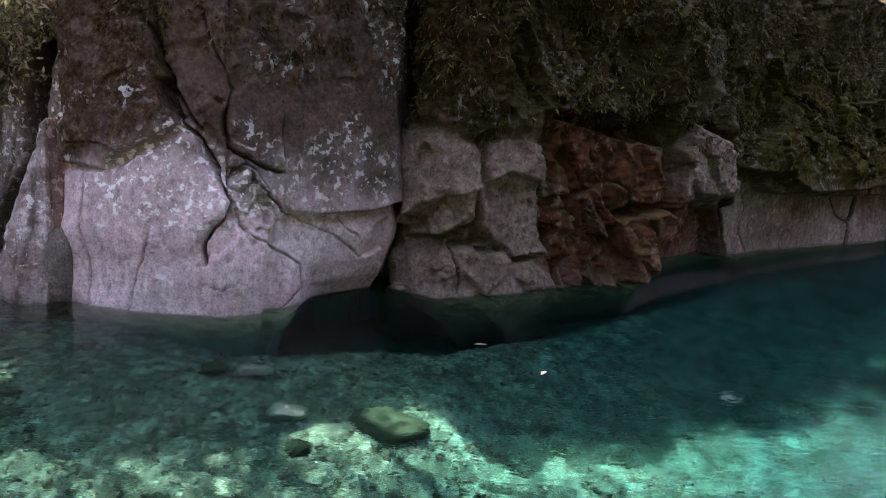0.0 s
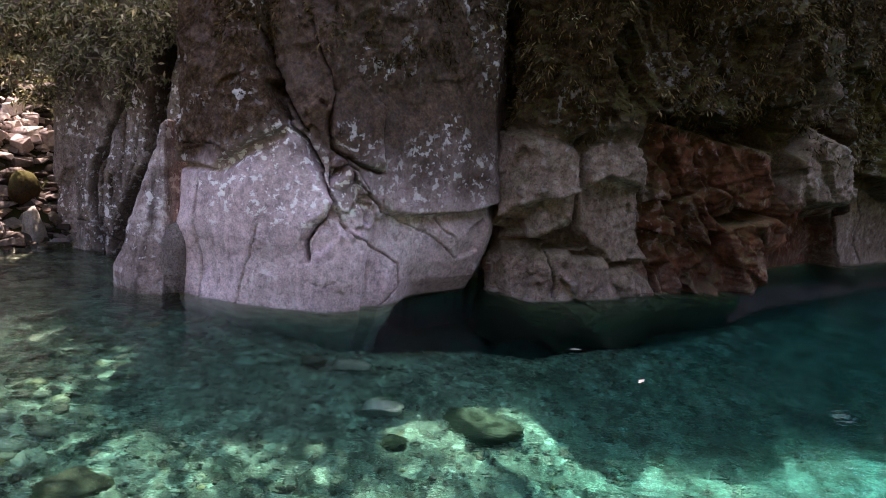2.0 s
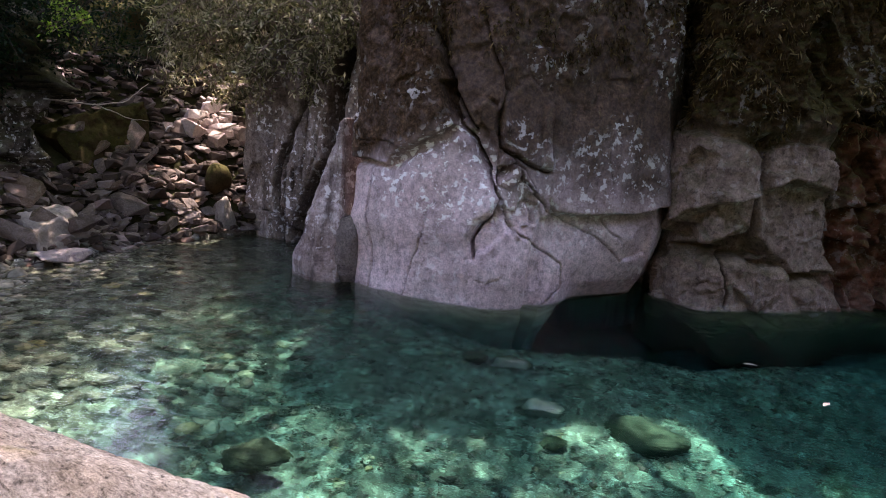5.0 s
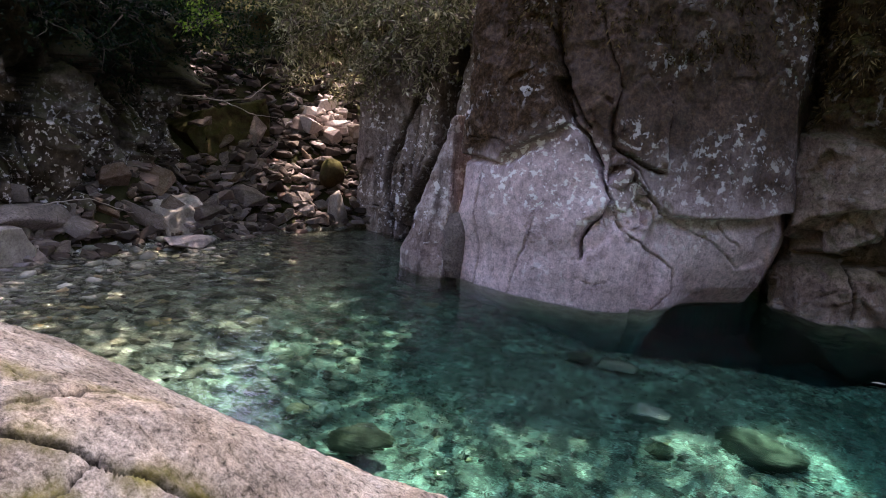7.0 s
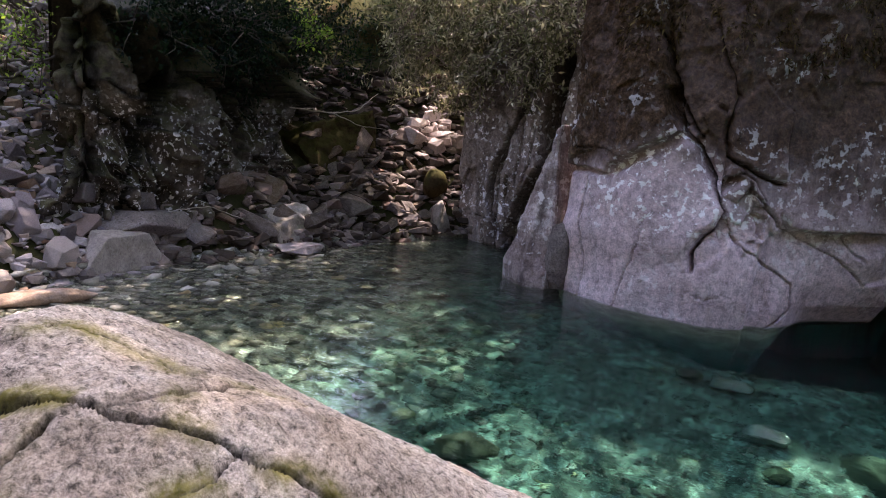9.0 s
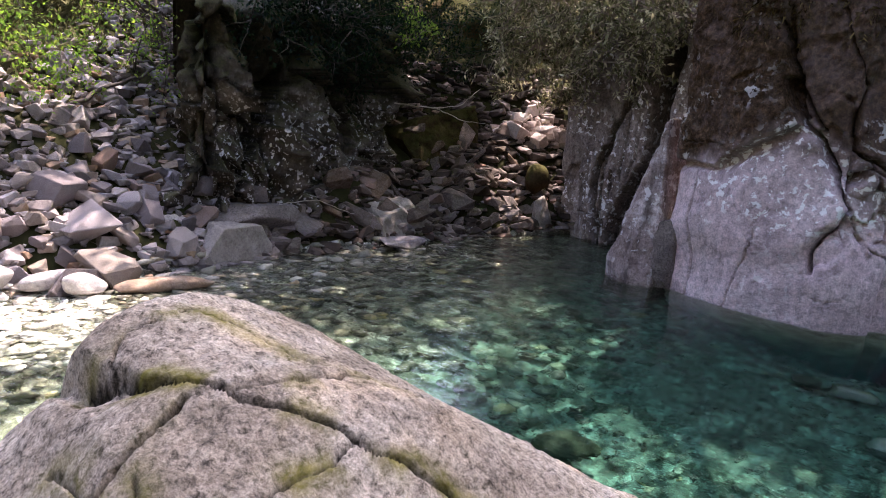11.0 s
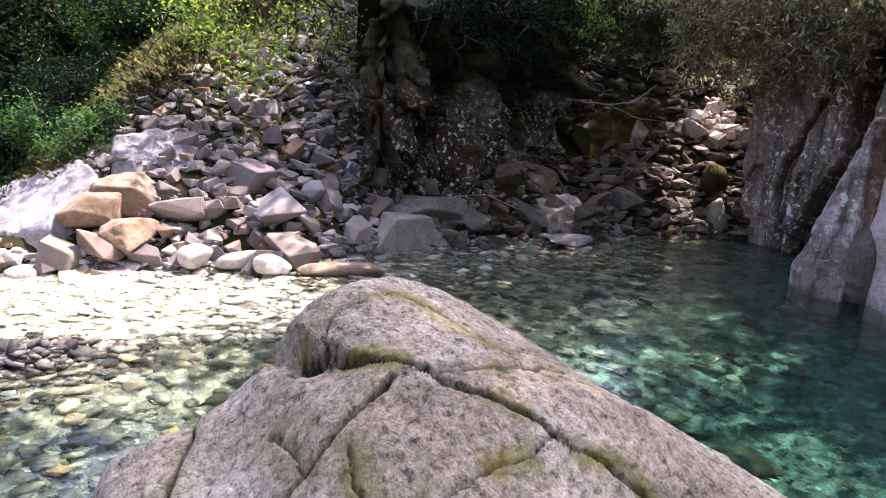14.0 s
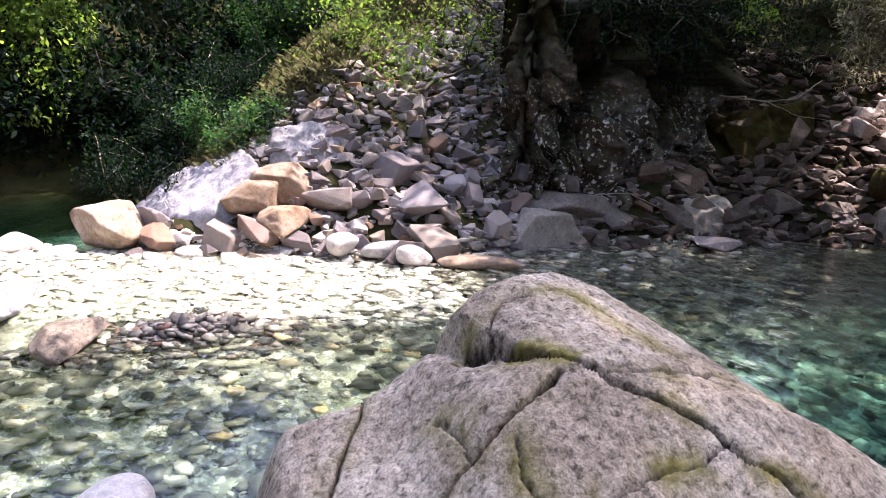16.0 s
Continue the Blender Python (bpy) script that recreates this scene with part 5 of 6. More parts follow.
M_RUBBLE = island_stone("talus_rubble", ((0.0, (0.10, 0.085, 0.08)), (0.4, (0.22, 0.195, 0.19)), (0.7, (0.34, 0.31, 0.31)), (0.88, (0.29, 0.22, 0.16)), (1.0, (0.22, 0.13, 0.085))))
M_PEBBLE = island_stone("river_pebbles", ((0.0, (0.07, 0.07, 0.056)), (0.35, (0.15, 0.148, 0.118)), (0.65, (0.25, 0.24, 0.19)), (0.9, (0.44, 0.415, 0.35)), (1.0, (0.40, 0.29, 0.15))), 0.6)
# Darker copy of the rubble, shade between the stones put in its colour.
M_SHADERUB = island_stone("shade_toned_rubble", ((0.0, (0.022, 0.016, 0.013)), (0.5, (0.075, 0.056, 0.046)), (0.9, (0.26, 0.215, 0.20)), (1.0, (0.22, 0.12, 0.085))))


def on_talus(r0, n):
    y = r0.uniform(-0.7, 5.4, n)
    inl = np.where(y > 4.3, r0.uniform(2.0, 5.4, n), r0.uniform(-0.15, 5.0, n))
    x = np.interp(y, SHORE_Y, SHORE_X) - inl
    keep = (-y - 0.94 * (x + 7.75) < 0.25 - 0.30 * np.maximum(inl - 0.7, 0)) & (inside(x, y, SLAB_PLAN) < 0.0)
    return x[keep], y[keep]


def on_shade(r0, n):
    y = r0.uniform(4.2, 10.8, n)
    inl = r0.uniform(-0.1, 4.2, n)
    keep = np.where(y > 7.7, inl < 3.6, inl < 1.25)
    return (np.interp(y, SHORE_Y, SHORE_X) - inl)[keep], y[keep]


def on_bed(r0, n):
    x = -8.2 + 6.4 * r0.rand(n) ** 1.2
    y = r0.uniform(-2.2, 7.6, n)
    keep = (np.interp(y, SHORE_Y, SHORE_X) - x < 0.1) & ((x < -2.4) | (y > 1.6)) & ((x > -5.4) | (y > 2.2)) & (x < -3.2 - 0.9 * (r0.rand(n) - 0.5))
    return x[keep], y[keep]


def on_bar(r0, n):
    x, y = r0.normal(0, 0.22, n), r0.normal(0.0, 0.45, n)
    return x - 5.25 - 0.1 * y, y


def on_pool(r0, n):
    return r0.uniform(-3.5, 5.0, n), r0.uniform(1.8, 8.0, n)


heap("talus_rubble", 4200, on_talus, (0.03, 0.12), 2, M_RUBBLE, "loose grey rubble between the larger stones", 5, smooth=False, edge=50.0)
heap("shore_rubble", 3900, on_shade, (0.03, 0.15), 2, M_SHADERUB, "loose rubble of the shore, shade put in its colour", 6, flat=0.42, smooth=False, edge=50.0)
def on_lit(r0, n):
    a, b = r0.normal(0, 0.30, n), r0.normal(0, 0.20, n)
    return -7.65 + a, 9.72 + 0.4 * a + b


# Paler copy of the rubble: the gully's sun patch is in its colour.
M_SUNRUB = island_stone("sun_toned_rubble", ((0.0, (0.20, 0.15, 0.135)), (0.4, (0.44, 0.36, 0.335)), (1.0, (0.68, 0.60, 0.575))))
heap("sunlit_rubble", 70, on_lit, (0.06, 0.20), 2, M_SUNRUB, "broken stones in the gully, the sun patch put in their pale colour", 11, lift=0.75, smooth=False, edge=50.0)
heap("river_pebbles", 9000, on_bed, (0.02, 0.105), 1, M_PEBBLE, "pebbles on the shallow river bed", 7, flat=0.45)
def on_riffle(r0, n):
    y = r0.uniform(-2.4, 2.2, n)
    return np.interp(y, SHORE_Y, SHORE_X) + r0.uniform(-0.2, 1.9, n), y


# Near-white stones: the glare on the riffle is put into their colour.
M_GRAVEL = island_stone("glare_white_gravel", ((0.0, (0.42, 0.38, 0.32)), (0.5, (0.68, 0.65, 0.60)), (1.0, (0.80, 0.78, 0.75))), 0.5)
heap("riffle_gravel", 4200, on_riffle, (0.02, 0.09), 1, M_GRAVEL, "gravel in the shallow riffle, sun glare put in its near-white colour", 10, flat=0.45)
M_BAR = island_stone("dark_bar_pebbles", ((0.0, (0.03, 0.028, 0.026)), (0.5, (0.085, 0.08, 0.075)), (0.85, (0.22, 0.21, 0.20)), (1.0, (0.12, 0.06, 0.04))), 0.5)
heap("gravel_bar_pebbles", 1500, on_bar, (0.02, 0.075), 1, M_BAR, "grey pebbles of a gravel bar just under water", 8, flat=0.45)
heap("pool_stones", 17000, on_pool, (0.008, 0.042), 1, M_PEBBLE, "scattered stones on the deeper bed of the pool", 9, flat=0.5)


# ---- plants ----
def tube(points, radii, sides=5):
    points = np.asarray(points, float)
    tan = np.gradient(points, axis=0)
    tan /= np.linalg.norm(tan, axis=1, keepdims=True) + 1e-9
    ref = np.where(np.abs(tan[:, 2:3]) > 0.9, [[1.0, 0, 0]], [[0, 0, 1.0]])
    a = np.cross(tan, ref)
    a /= np.linalg.norm(a, axis=1, keepdims=True) + 1e-9
    b = np.cross(tan, a)
    ang = np.arange(sides) * 2 * np.pi / sides
    v = points[:, None] + np.asarray(radii)[:, None, None] * (np.cos(ang)[None, :, None] * a[:, None] + np.sin(ang)[None, :, None] * b[:, None])
    i = np.arange(len(points) * sides).reshape(len(points), sides)
    j = np.roll(i, -1, 1)
    return v.reshape(-1, 3), np.stack([i[:-1], j[:-1], j[1:], i[1:]], -1).reshape(-1, 4)


def wood_mesh(name, limbs, sides=5):
    vs, qs, off = [], [], 0
    for pts, rad in limbs:
        v, q = tube(pts, rad, sides)
        vs.append(v)
        qs.append(q + off)
        off += len(v)
    return poly_mesh(name, np.concatenate(vs), np.concatenate(qs))


def leaf_mesh(name, centres, size, seed, droop=0.3, narrow=0.5, spread=0.35):
    """Small folded leaves at the centres."""
    r0 = np.random.RandomState(seed)
    n = len(centres)
    d = r0.normal(size=(n, 3))
    d[:, 2] -= droop
    d /= np.linalg.norm(d, axis=1, keepdims=True)
    up = r0.normal(size=(n, 3)) * 0.6 + (0, 0, 1)
    side = np.cross(d, up)
    side /= np.linalg.norm(side, axis=1, keepdims=True) + 1e-9
    nrm = np.cross(side, d)
    L = size * r0.uniform(1 - spread, 1 + spread, n)[:, None]
    w = L * narrow * 0.5
    v = np.stack([centres, centres + d * L * 0.45 + side * w + nrm * L * 0.08, centres + d * L, centres + d * L * 0.45 - side * w + nrm * L * 0.08], 1)
    i = np.arange(4 * n).reshape(n, 4)
    return poly_mesh(name, v.reshape(-1, 3), i)


def grow(r0, start, way, length, radius, depth, limbs, tips, bend=0.25, kids=4, lift=0.1):
    n = 7
    p, d = np.array(start, float), np.array(way, float)
    d /= np.linalg.norm(d)
    pts = [p.copy()]
    for _ in range(n):
        d = d + r0.normal(0, bend / 2, 3) + (0, 0, lift / 3)
        d /= np.linalg.norm(d)
        p = p + d * length / n
        pts.append(p.copy())
    limbs.append((np.array(pts), np.linspace(radius, radius * 0.35, n + 1)))
    if depth == 0:
        tips.extend(pts[2:])
        return
    for _ in range(kids):
        k = r0.randint(2, n + 1)
        w = d * 0.5 + (pts[k] - pts[k - 1]) / length * n * 0.5 + r0.normal(0, 0.75, 3)
        grow(r0, pts[k], w, length * r0.uniform(0.45, 0.7), radius * 0.5, depth - 1, limbs, tips, bend * 1.2, kids, lift)


def plant(name, label, category, seed, base, stems, depth, kids, per_tip, leaf, spread, leaves, wood, bend=0.25, lift=0.1, droop=0.3, narrow=0.5, group="", split=True, sides=5):
    """A tree or shrub. stems: (start, way, length, radius) from the base."""
    r0 = np.random.RandomState(seed)
    limbs, tips = [], []
    for start, way, length, radius in stems:
        grow(r0, start, way, length, radius, depth, limbs, tips, bend, kids, lift)
    root = new(name)
    root.matrix_world = pose(*base)
    tagged(root, label, category, group)
    thick = limbs[:1] if split else limbs
    link("trunk" if split else "branchwork", wood_mesh(name + "_trunk", thick, 8 if split else sides), wood, root)
    if split:
        link("limbwork", wood_mesh(name + "_limbs", limbs[1:], sides), wood, root)
    if per_tip:
        t = np.repeat(np.array(tips), per_tip, 0)
        t = t + r0.normal(0, spread, t.shape)
        link("crown" if split else "foliage", leaf_mesh(name + "_leaves", t, leaf, seed + 1, droop, narrow), leaves, root)
    return root


# wooded far bank
TREES = []
for k in range(3):
    TREES.append(plant("forest_tree", "broadleaf tree on the far bank in shaded leaf colour", "tree", 200 + k, (-14.2 - 1.2 * k, -4.4 + 2.4 * k, 1.0 + k), [((0, 0, -0.3), (0.25 - 0.2 * k, 0.1, 1), 3.0, 0.12)], 2, 6, 30, 0.10, 0.26, M_LEAF_DARK, M_BARK, group="trees of the far bank", lift=0.0))
r1 = np.random.RandomState(77)
for k, (x, y) in enumerate([(-13.2, -2.8), (-14.6, -1.2), (-13.4, -5.8), (-15.8, 0.6), (-17.2, 2.6), (-15.5, -7.6), (-17.5, -3.2), (-18.6, -0.6), (-19.5, 4.6), (-13.0, -9.5), (-16.5, -11), (-20, -6)]):
    copy_thing(TREES[k % 3], pose(x, y, ground_at(x, y) - 0.2, r1.normal(0, 5), r1.normal(0, 5), r1.uniform(0, 360)) @ Matrix.Scale(0.7, 4))
LIT = plant("bank_shrub", "leafy shrub on the river bank in sunlit leaf colour", "shrub", 230, (-10.7, -3.6, 0.3), [((0, 0, -0.1), (0.3, 0.1, 1), 1.3, 0.03), ((0, 0, -0.1), (-0.3, 0.3, 1), 1.1, 0.03), ((0, 0, -0.1), (0.1, -0.4, 1), 1.2, 0.03)], 1, 6, 14, 0.12, 0.12, M_LEAF_LIT, M_BARK, group="shrubs of the bank", split=False)
DIM = plant("bank_shrub", "leafy shrub on the river bank in shaded leaf colour", "shrub", 231, (-11.3, -1.2, 0.5), [((0, 0, -0.1), (0.3, 0.1, 1), 1.3, 0.03), ((0, 0, -0.1), (-0.3, 0.3, 1), 1.1, 0.03), ((0, 0, -0.1), (0.1, -0.4, 1), 1.2, 0.03)], 1, 6, 14, 0.11, 0.13, M_LEAF_DARK, M_BARK, group="shrubs of the bank", split=False)
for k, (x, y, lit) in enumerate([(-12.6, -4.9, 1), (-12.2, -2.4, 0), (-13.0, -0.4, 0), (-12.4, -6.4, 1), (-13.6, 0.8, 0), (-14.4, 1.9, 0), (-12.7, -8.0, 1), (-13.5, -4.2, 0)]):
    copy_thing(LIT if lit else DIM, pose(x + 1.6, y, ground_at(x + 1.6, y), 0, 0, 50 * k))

def woods(name, label, spots, per, size, seed, material):
    r0 = np.random.RandomState(seed)
    c = []
    for x, y, up, r in spots:
        k = r0.normal(size=(per, 3))
        k *= (r * (0.75 + 0.35 * r0.rand(per)) / np.linalg.norm(k, axis=1))[:, None]
        k += 0.35 * r * fbm(k * 1.3 / r, 2, 0.5, seed)[:, None] * k / r
        c.append(k + (x, y, ground_at(x, y) + up))
    return tagged(link(name, leaf_mesh(name, np.concatenate(c), size, seed, 0.5, 0.55), material), label, "woods", kind="stuff")


r1 = np.random.RandomState(79)
WOODS = [(r1.uniform(-19, -13.2), r1.uniform(-12, 5), r1.uniform(0.3, 3.0), r1.uniform(0.6, 1.2)) for _ in range(150)]
WOODS = [(x + 1.5, y, u, r) for x, y, u, r in WOODS if -11.7 - x - 0.35 * (y + 2) > 0.9]
woods("far_woods", "dense undergrowth of the far bank, shade put in its leaf colour", WOODS[:85], 1200, 0.12, 80, M_LEAF_DARK)
woods("far_woods", "dense foliage of the far bank in sunlit leaf colour", [(x, y - 3.5, u, r) for x, y, u, r in WOODS[85:]], 900, 0.10, 81, M_LEAF_LIT)

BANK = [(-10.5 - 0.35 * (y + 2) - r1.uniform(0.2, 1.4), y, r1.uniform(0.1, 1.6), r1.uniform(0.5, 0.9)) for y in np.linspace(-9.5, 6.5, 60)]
woods("far_woods", "dense undergrowth of the far bank, shade put in its leaf colour", BANK, 950, 0.095, 82, M_LEAF_DARK)
# Bright leaf copy where the far bank's foliage is in sun.
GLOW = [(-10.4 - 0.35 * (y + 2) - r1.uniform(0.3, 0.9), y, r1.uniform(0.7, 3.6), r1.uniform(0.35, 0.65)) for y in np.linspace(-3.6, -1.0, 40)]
woods("far_woods", "foliage of the far bank, sunlight put in its yellow-green colour", GLOW, 420, 0.085, 83, M_LEAF_LIT)

# shrubs and dry grass along the talus's edge
EDGE = plant("slope_shrub", "low green shrub at the edge of the stone slope", "shrub", 240, (-8.9, 0.55, 0.6), [((0, 0, -0.1), (0.5, 0.2, 1), 0.75, 0.015), ((0, 0, -0.1), (-0.5, 0.3, 1), 0.7, 0.015), ((0, 0, -0.1), (0.1, -0.6, 1), 0.7, 0.015), ((0, 0, -0.1), (0.4, 0.5, 0.8), 0.7, 0.015)], 1, 5, 34, 0.05, 0.08, M_LEAF_MID, M_TWIG, group="shrubs of the slope's edge", split=False)
EDGE2 = plant("slope_shrub", "low shrub at the edge of the stone slope in shaded leaf colour", "shrub", 241, (-9.3, 0.75, 0.7), [((0, 0, -0.1), (0.5, 0.2, 1), 0.8, 0.015), ((0, 0, -0.1), (-0.5, 0.3, 1), 0.75, 0.015), ((0, 0, -0.1), (0.1, -0.6, 1), 0.8, 0.015)], 1, 5, 34, 0.05, 0.09, M_LEAF_DARK, M_TWIG, group="shrubs of the slope's edge", split=False)
r1 = np.random.RandomState(78)
for k in range(18):
    a = 0.8 + 0.24 * k
    x, y = -7.75 - a - 0.60 - 0.4 * r1.rand(), 0.94 * a - 0.75 - 0.5 * r1.rand()
    copy_thing(EDGE if k % 3 and k > 6 else EDGE2, pose(x, y, ground_at(x, y), 0, 0, 67 * k) @ Matrix.Scale(r1.uniform(0.7, 1.15), 4))


def grass(name, label, count, where, length, seed, material):
    r0 = np.random.RandomState(seed)
    xs, ys = where(r0, count)
    zs = height(xs, ys)
    base = np.c_[xs, ys, zs - 0.01]
    n = len(xs)
    lean = r0.normal(0, 0.45, (n, 2))
    L = length * r0.uniform(0.4, 1.2, n)[:, None]
    mid = base + np.c_[lean * 0.35, np.ones(n)] * L * 0.55
    tip = base + np.c_[lean * 1.2, np.full(n, 0.85)] * L
    side = np.c_[-lean[:, 1], lean[:, 0], np.zeros(n)]
    side = side / (np.linalg.norm(side, axis=1, keepdims=True) + 1e-9) * 0.0035
    v = np.stack([base - side, base + side, mid + side * 0.8, tip, mid - side * 0.8], 1).reshape(-1, 3)
    return tagged(link(name, poly_mesh(name, v, np.arange(5 * n).reshape(n, 5)), material), label, "grass", kind="stuff")


def on_edge(r0, n):
    a = r0.uniform(0.5, 5.6, n)
    w = r0.normal(-0.42, 0.26, n) + r0.rand(n) ** 1.6 * 0.34 * np.maximum(a - 0.8, 0)
    return -7.75 - a + w * 0.7, 0.94 * a + w * 0.7


grass("dry_grass", "dry straw-coloured grass along the slope's edge", 44000, on_edge, 0.15, 9, M_GRASS)

# tree over the talus with bright leaves
talus_tree = plant("talus_tree", "slender tree with sunlit yellow-green leaves over the stones", "tree", 250, (-10.6, 4.7, 2.35), [((0, 0, -0.2), (0.05, -0.15, 1), 2.6, 0.07), ((0, 0, 0.2), (0.45, -0.9, 0.45), 2.2, 0.03), ((0, 0, 0.3), (0.7, -0.55, 0.25), 1.9, 0.03), ((0, 0, 0.4), (0.5, -1.2, 0.6), 2.9, 0.03)], 2, 4, 8, 0.055, 0.12, M_LEAF_LIT, M_BARK, lift=-0.12)
# dark shrubs hanging over the outcrop
for k, (x, y, z) in enumerate([(-8.35, 4.9, 2.8), (-8.35, 5.5, 2.8), (-8.5, 6.2, 2.8), (-8.8, 7.1, 2.8), (-9.0, 5.5, 3.2), (-9.1, 6.6, 3.2), (-9.4, 8.1, 3.1), (-8.5, 5.9, 3.2), (-9.3, 8.9, 2.8), (-8.9, 10.0, 3.0), (-8.0, 10.9, 3.1)]):
    plant("hanging_shrub", "shrub hanging over the outcrop, shade put in its leaf colour", "shrub", 260 + k, (x, y, z), [((0, 0, -0.3), (0.8, 0.3, 0.5), 0.9, 0.02), ((0, 0, -0.3), (0.6, -0.6, 0.4), 0.9, 0.02), ((0, 0, -0.3), (0.2, 0.2, 1), 0.9, 0.02), ((0, 0, -0.3), (1.0, 0.0, 0.0), 0.8, 0.02)], 1, 6, 14, 0.055, 0.10, M_LEAF_DARK, M_BARK, lift=-0.12, group="shrubs over the outcrop", split=False)
# twiggy bush on the ribbed rock
for k, (x, y, z) in enumerate([(-5.7, 8.8, 2.65), (-5.1, 8.6, 2.8), (-4.6, 8.5, 2.9), (-6.2, 9.0, 2.6), (-6.7, 9.0, 2.7), (-5.4, 8.8, 3.1), (-7.1, 9.0, 2.9), (-6.5, 8.8, 3.1)]):
    plant("twiggy_bush", "half-bare bush with brown twigs and dull small leaves", "bush", 270 + k, (x, y, z), [((0, 0.2, 0), (-0.7, -0.7, 0.5), 1.1, 0.03), ((0, 0.2, 0), (0.3, -0.9, 0.5), 1.0, 0.03), ((0, 0.2, 0), (-0.3, -0.6, 0.9), 1.2, 0.024), ((0, 0.2, 0), (0.6, -0.4, 0.9), 1.1, 0.03), ((0, 0.2, 0), (-0.9, -0.4, 0.1), 1.1, 0.03), ((0, 0.2, 0), (0.1, -1.0, 0.0), 0.8, 0.024), ((0, 0.2, 0), (-0.6, -0.9, -0.2), 1.0, 0.03)], 2, 4, 3, 0.085, 0.045, M_LEAF_DRY, M_TWIG, lift=-0.08, bend=0.45, narrow=0.30, group="bushes on the ribbed rock", split=False, sides=3)
# tuft in the cleft
plant("cleft_tuft", "pale straggling plant hanging from the cleft", "plant", 290, (-0.05, 8.85, 3.25), [((0, 0, 0), (0.3, -0.6, 0.1), 0.5, 0.008), ((0, 0, 0), (-0.2, -0.7, -0.2), 0.45, 0.008), ((0, 0, 0), (0.5, -0.5, 0.3), 0.5, 0.008)], 1, 6, 6, 0.035, 0.04, M_LEAF_DRY, M_TWIG, lift=-0.3, bend=0.6, split=False, sides=3)
# unseen trees on the rim, added to shade the pool
RIM = []
for k, (x, y, reach) in enumerate([(-5.2, 10.8, 5.6), (-2.9, 10.6, 6.2), (-3.9, 12.6, 4.6), (-10.6, 9.4, 3.4)]):
    RIM.append(plant("rim_tree", "unseen broadleaf tree leaning out from the gorge's rim, added for shade", "tree", 300 + k, (x, y, 4.6), [((0, 0, -0.4), (0.0, -0.75, 0.9), reach, 0.16), ((0, -0.3, 0.6), (-0.5, -0.9, 0.7), reach, 0.09), ((0, -0.3, 0.9), (0.5, -0.9, 0.6), reach, 0.09)], 2, 5, 9, 0.13, 0.22, M_LEAF_LIT, M_BARK, lift=0.02, group="trees of the rim"))
# Added out of view, to keep sun off the foreground.
leaning = plant("leaning_tree", "unseen tree added on the near bank to shade the foreground", "tree", 310, (0.9, -1.9, 0.4), [((0, 0, -0.4), (-0.10, 0.15, 1), 5.2, 0.14), ((-0.3, 0.4, 3.8), (-0.6, 1.0, 0.6), 4.6, 0.06), ((-0.3, 0.4, 4.2), (-0.2, 1.1, 0.4), 4.4, 0.06)], 1, 5, 0, 0.13, 0.22, M_LEAF_LIT, M_BARK, lift=0.15)


def boughs(tree, box, count, per, radius, leaf, seed, gaps=()):
    """Leaf clumps in a box, hung on a tree's crown; most are unseen and only cast dapples."""
    r0 = np.random.RandomState(seed)
    c = r0.uniform([box[0], box[2], box[4]], [box[1], box[3], box[5]], (count, 3))
    for gx0, gy0, gr in gaps:
        c = c[np.hypot(c[:, 0] - gx0, c[:, 1] - gy0) > gr]
    t = np.repeat(c, per, 0)
    t = t + r0.normal(0, radius * 0.6, t.shape) - np.array(tree.matrix_world.translation)
    tagged(link("bough", leaf_mesh("bough", t, leaf, seed, 0.3, 0.55), M_LEAF_LIT, tree), kind="stuff")


# Unseen clumps placed to shade; gaps let the sun patches through.
boughs(leaning, (-5.4, -3.6, 0.2, 3.0, 5.4, 6.4), 70, 36, 0.36, 0.13, 315)
boughs(RIM[1], (-4.8, -0.9, 5.0, 8.8, 12.0, 15.0), 560, 34, 0.36, 0.11, 311)
boughs(RIM[0], (-6.6, -2.4, 5.2, 10.2, 7.2, 9.2), 300, 20, 0.62, 0.13, 312)
boughs(RIM[2], (-10.4, -6.2, 6.2, 12.6, 6.2, 7.2), 230, 85, 0.45, 0.14, 313, ((-8.3, 12.1, 0.80), (-6.8, 11.0, 1.15), (-7.97, 8.65, 0.35)))
boughs(RIM[1], (-2.9, 3.2, 5.2, 10.3, 7.4, 9.0), 430, 20, 0.62, 0.12, 314, ((-0.6, 9.8, 0.75), (0.25, 9.4, 0.7), (-2.45, 9.0, 0.5), (2.7, 9.6, 0.5)))
for box, k in (((-9.4, -8.4, 1.7, 2.4, 2.1, 2.7), 330), ((-9.2, -8.4, 2.2, 3.0, 1.65, 2.4), 331)):
    boughs(talus_tree, box, 16, 46, 0.22, 0.055, k)
# unseen trees around the camera and on the cliff top, added to block sky light
BACK = plant("bank_tree", "unseen broadleaf tree added to block sky light", "tree", 320, (3.5, -5.0, 1.5), [((0, 0, -0.3), (0.05, 0.1, 1), 5.0, 0.16)], 2, 6, 14, 0.16, 0.30, M_LEAF_DARK, M_BARK, group="trees of the near bank")
for k, (x, y) in enumerate([(4.2, 15.0), (7.2, 17.5), (10.5, 20.0), (2.0, 13.4), (14.0, 17.0), (7.0, -3.5), (10.5, 0.5), (12, 6), (5.5, -6.5), (9.5, -4.0), (13.5, 3.0), (15.0, 9.0), (3.6, -2.4)]):
    copy_thing(BACK, pose(x, y, max(ground_at(x, y), 0.2) - 0.2, 0, 0, 80 * k) @ Matrix.Scale(1.8 if y < 7 else 1.0, 4))

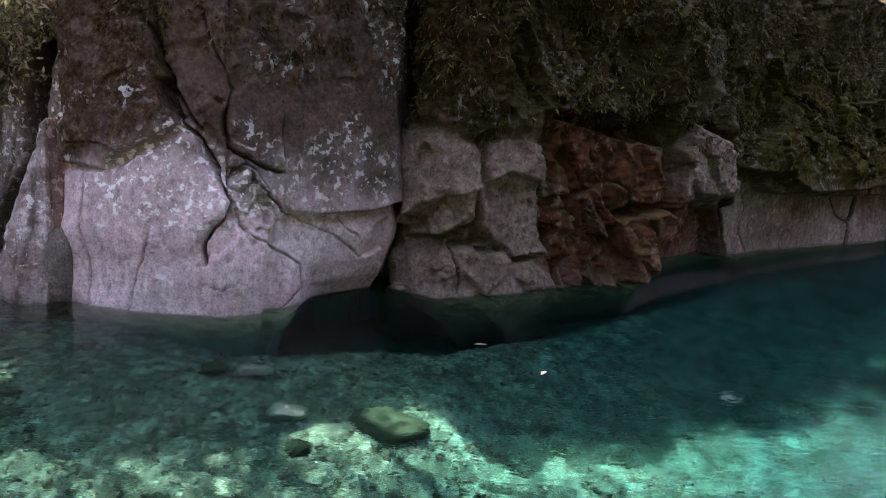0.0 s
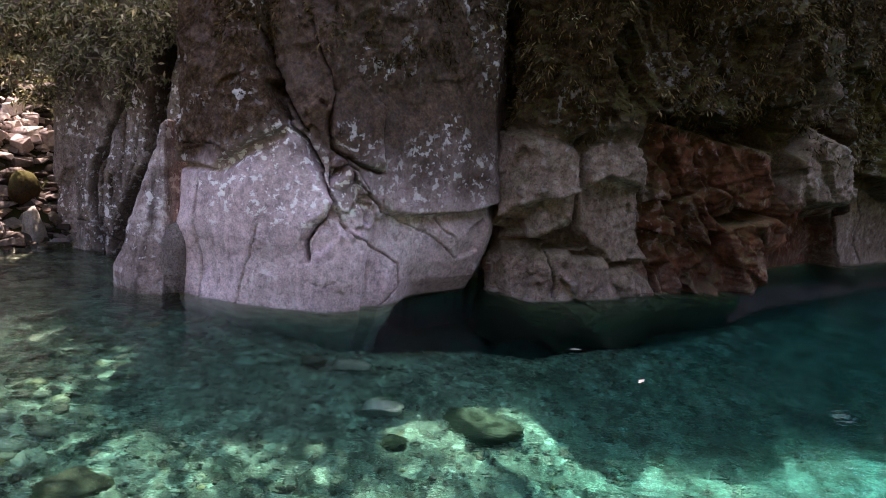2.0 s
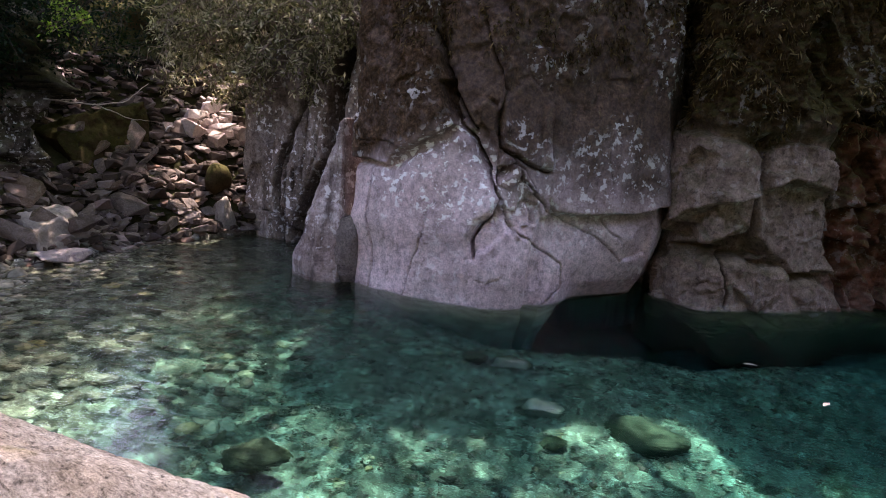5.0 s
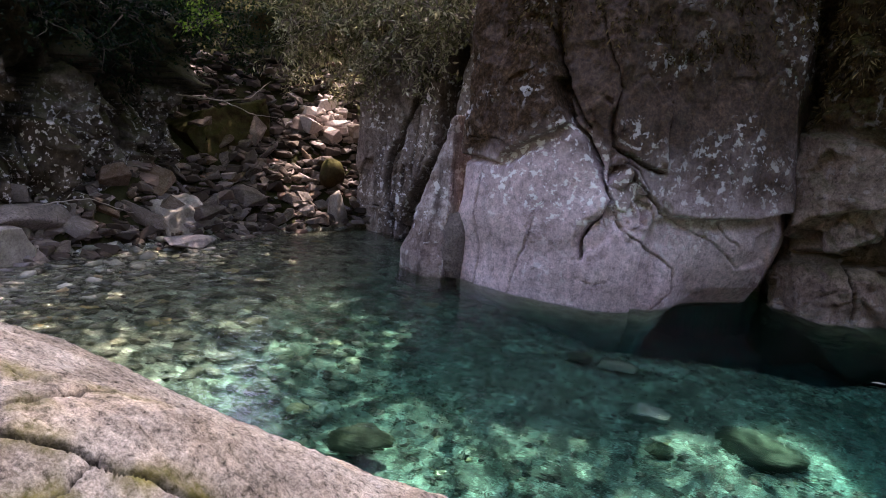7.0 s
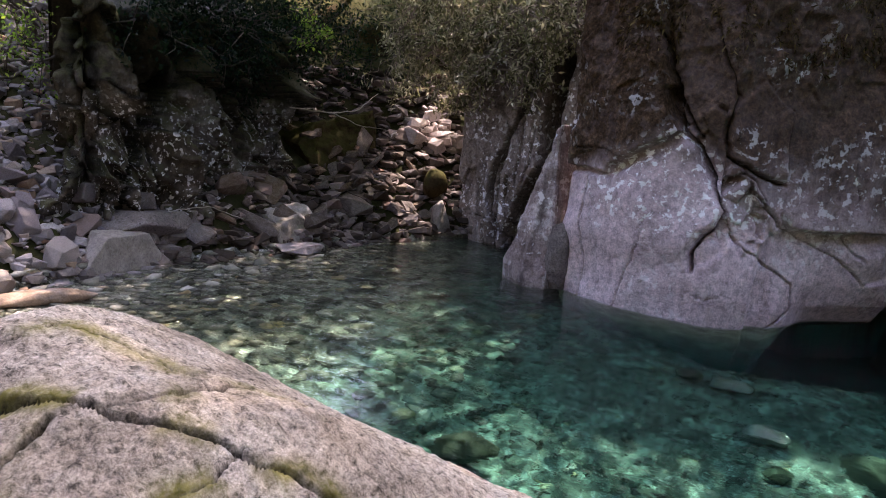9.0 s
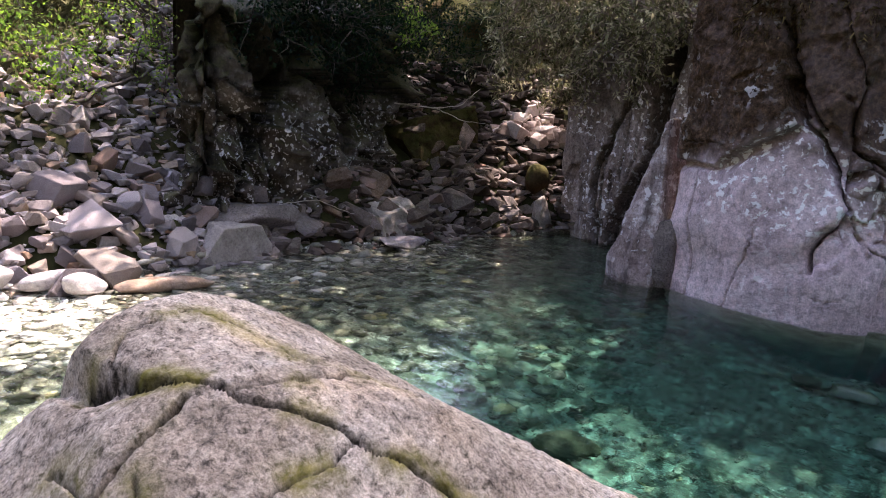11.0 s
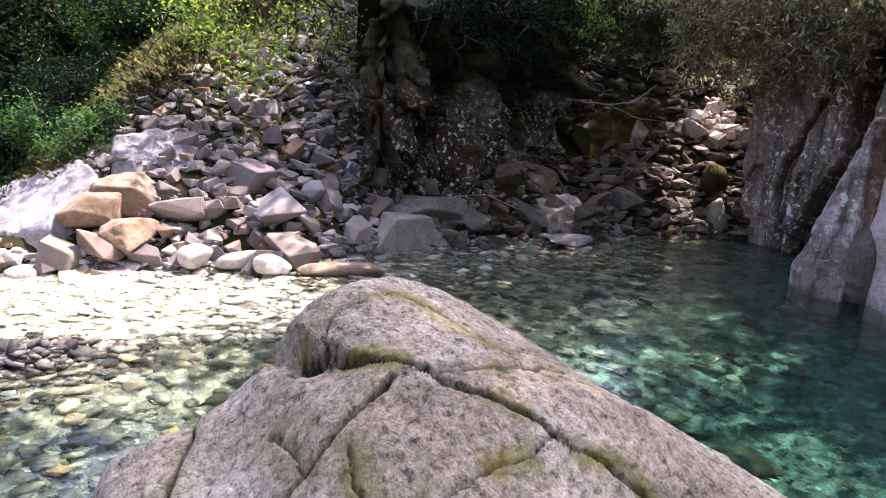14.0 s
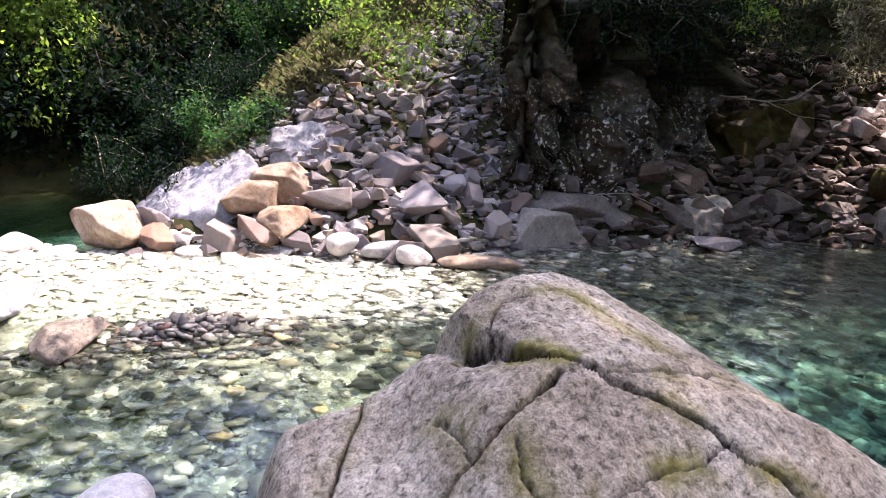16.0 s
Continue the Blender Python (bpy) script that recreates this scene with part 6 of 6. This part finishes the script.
plant("sunlit_sprig", "sprig of pale sunlit leaves over the dark gully", "plant", 295, (-7.75, 6.75, 2.55), [((0, 0, 0), (0.5, -0.2, 0.5), 0.35, 0.006), ((0, 0, 0), (0.3, 0.4, 0.5), 0.35, 0.006), ((0, 0, 0), (-0.2, 0.1, 0.7), 0.5, 0.006)], 1, 4, 5, 0.06, 0.05, M_LEAF_LIT, M_TWIG, split=False, sides=3)


def fringe(name, label, rock_ob, count, low, length, seed, material, reach=(-99.0, 99.0)):
    """Hanging moss, rootlets and withered leaves on the upper face of a rock."""
    r0 = np.random.RandomState(seed)
    mesh = rock_ob.data
    co, no = np.zeros(len(mesh.vertices) * 3, np.float32), np.zeros(len(mesh.vertices) * 3, np.float32)
    mesh.vertices.foreach_get("co", co)
    mesh.vertices.foreach_get("normal", no)
    co, no = co.reshape(-1, 3), no.reshape(-1, 3)
    tuft = fbm(co * 1.7, 4, 0.6, seed) + 0.5 * fbm(co * 6.0, 2, 0.6, seed + 1)
    ok = np.nonzero((co[:, 2] > low - 0.5 * tuft) & (co[:, 2] < 4.3) & (tuft > -0.05) & (co[:, 0] > reach[0]) & (co[:, 0] < reach[1]))[0]
    pick = ok[r0.randint(len(ok), size=count)]
    out = no[pick] * np.sign((no[pick] * (co[pick] * 0 + (0, -1, 0.2))).sum(1, keepdims=True) + 1e-6)
    d = out * 0.5 + r0.normal(0, 0.45, (count, 3)) + (0, -0.15, -0.75)
    d /= np.linalg.norm(d, axis=1, keepdims=True)
    side = np.cross(d, r0.normal(size=(count, 3)))
    side /= np.linalg.norm(side, axis=1, keepdims=True) + 1e-9
    L = length * r0.uniform(0.25, 1.0, count)[:, None] ** 1.3
    w = 0.006 * r0.uniform(0.4, 1.6, count)[:, None]
    base = co[pick] - out * 0.01
    v = np.stack([base - side * w, base + side * w, base + d * L * 0.6 + out * L * 0.15 + side * w, base + d * L], 1).reshape(-1, 3)
    return tagged(link(name, poly_mesh(name, v, np.arange(4 * count).reshape(count, 4)), material), label, "moss", kind="stuff")


M_FRINGE = leaf_mat("withered_moss_fibres", (0.014, 0.009, 0.003), (0.06, 0.040, 0.014), (0.21, 0.15, 0.07), through=0.1, glow=(1.2, 1.2, 0.8))
fringe("hanging_moss", "dark brown moss and rootlets hanging on the upper cliff", cliff, 42000, 2.25, 0.13, 91, M_FRINGE, (-1.0, 12.0))
fringe("hanging_moss", "dark brown moss and rootlets on the boulder's upper face", big_boulder, 16000, 2.75, 0.09, 92, M_FRINGE)

# driftwood and dead branches
link_wood = [("dead_branch", "dark dead branch lying across the stone slope", [(-9.05, 2.7, 1.42), (-9.3, 3.4, 1.72), (-9.5, 4.0, 1.95), (-9.9, 4.9, 2.35)], 0.03, M_BARK),
             ("bleached_stick", "short bleached stick among the stones", [(-8.7, 3.25, 1.25), (-8.75, 3.5, 1.27)], 0.025, M_DRIFT),
             ("bare_branch", "thin pale bare branch sticking out of the gully", [(-8.1, 6.9, 1.75), (-7.9, 7.5, 1.7), (-7.9, 8.1, 1.78), (-8.0, 8.6, 2.05)], 0.012, M_DRIFT),
             ("bare_branch", "thin pale bare branch sticking out of the gully", [(-8.0, 7.6, 1.72), (-7.8, 8.0, 1.55), (-7.6, 8.5, 1.5)], 0.009, M_DRIFT),
             ("dry_stalk", "thin dry stalk lying over the shore stones", [(-7.5, 4.6, 0.50), (-7.45, 5.1, 0.55), (-7.3, 5.6, 0.36)], 0.008, M_DRIFT)]
for name, label, pts, rad, material in link_wood:
    pts = np.array(pts)
    t = np.linspace(0, len(pts) - 1, 22)
    fine = np.stack([np.interp(t, range(len(pts)), pts[:, c]) for c in range(3)], 1) + np.random.RandomState(len(name)).normal(0, rad * 0.5, (22, 3))
    v, q = tube(fine, np.linspace(rad, rad * 0.45, 22), 6)
    tagged(link(name, poly_mesh(name, v, q), material), label, "branch")
# fallen leaves floating on the pool
for k, (x, y, turn) in enumerate([(0.37, 6.45, 5), (0.87, 5.75, 60)]):
    v = np.array([(-0.06, 0, 0.004), (0, 0.022, 0.012), (0.065, 0, 0.006), (0, -0.022, 0.012), (0, 0, 0.004)])
    ob = tagged(link("floating_leaf", poly_mesh("floating_leaf", v, np.array([[0, 4, 1], [1, 4, 2], [2, 4, 3], [3, 4, 0]])), M_DRIFT), "pale fallen leaf floating on the pool", "leaf", "floating leaves")
    ob.matrix_world = pose(x, y, 0.0, 0, 0, turn)
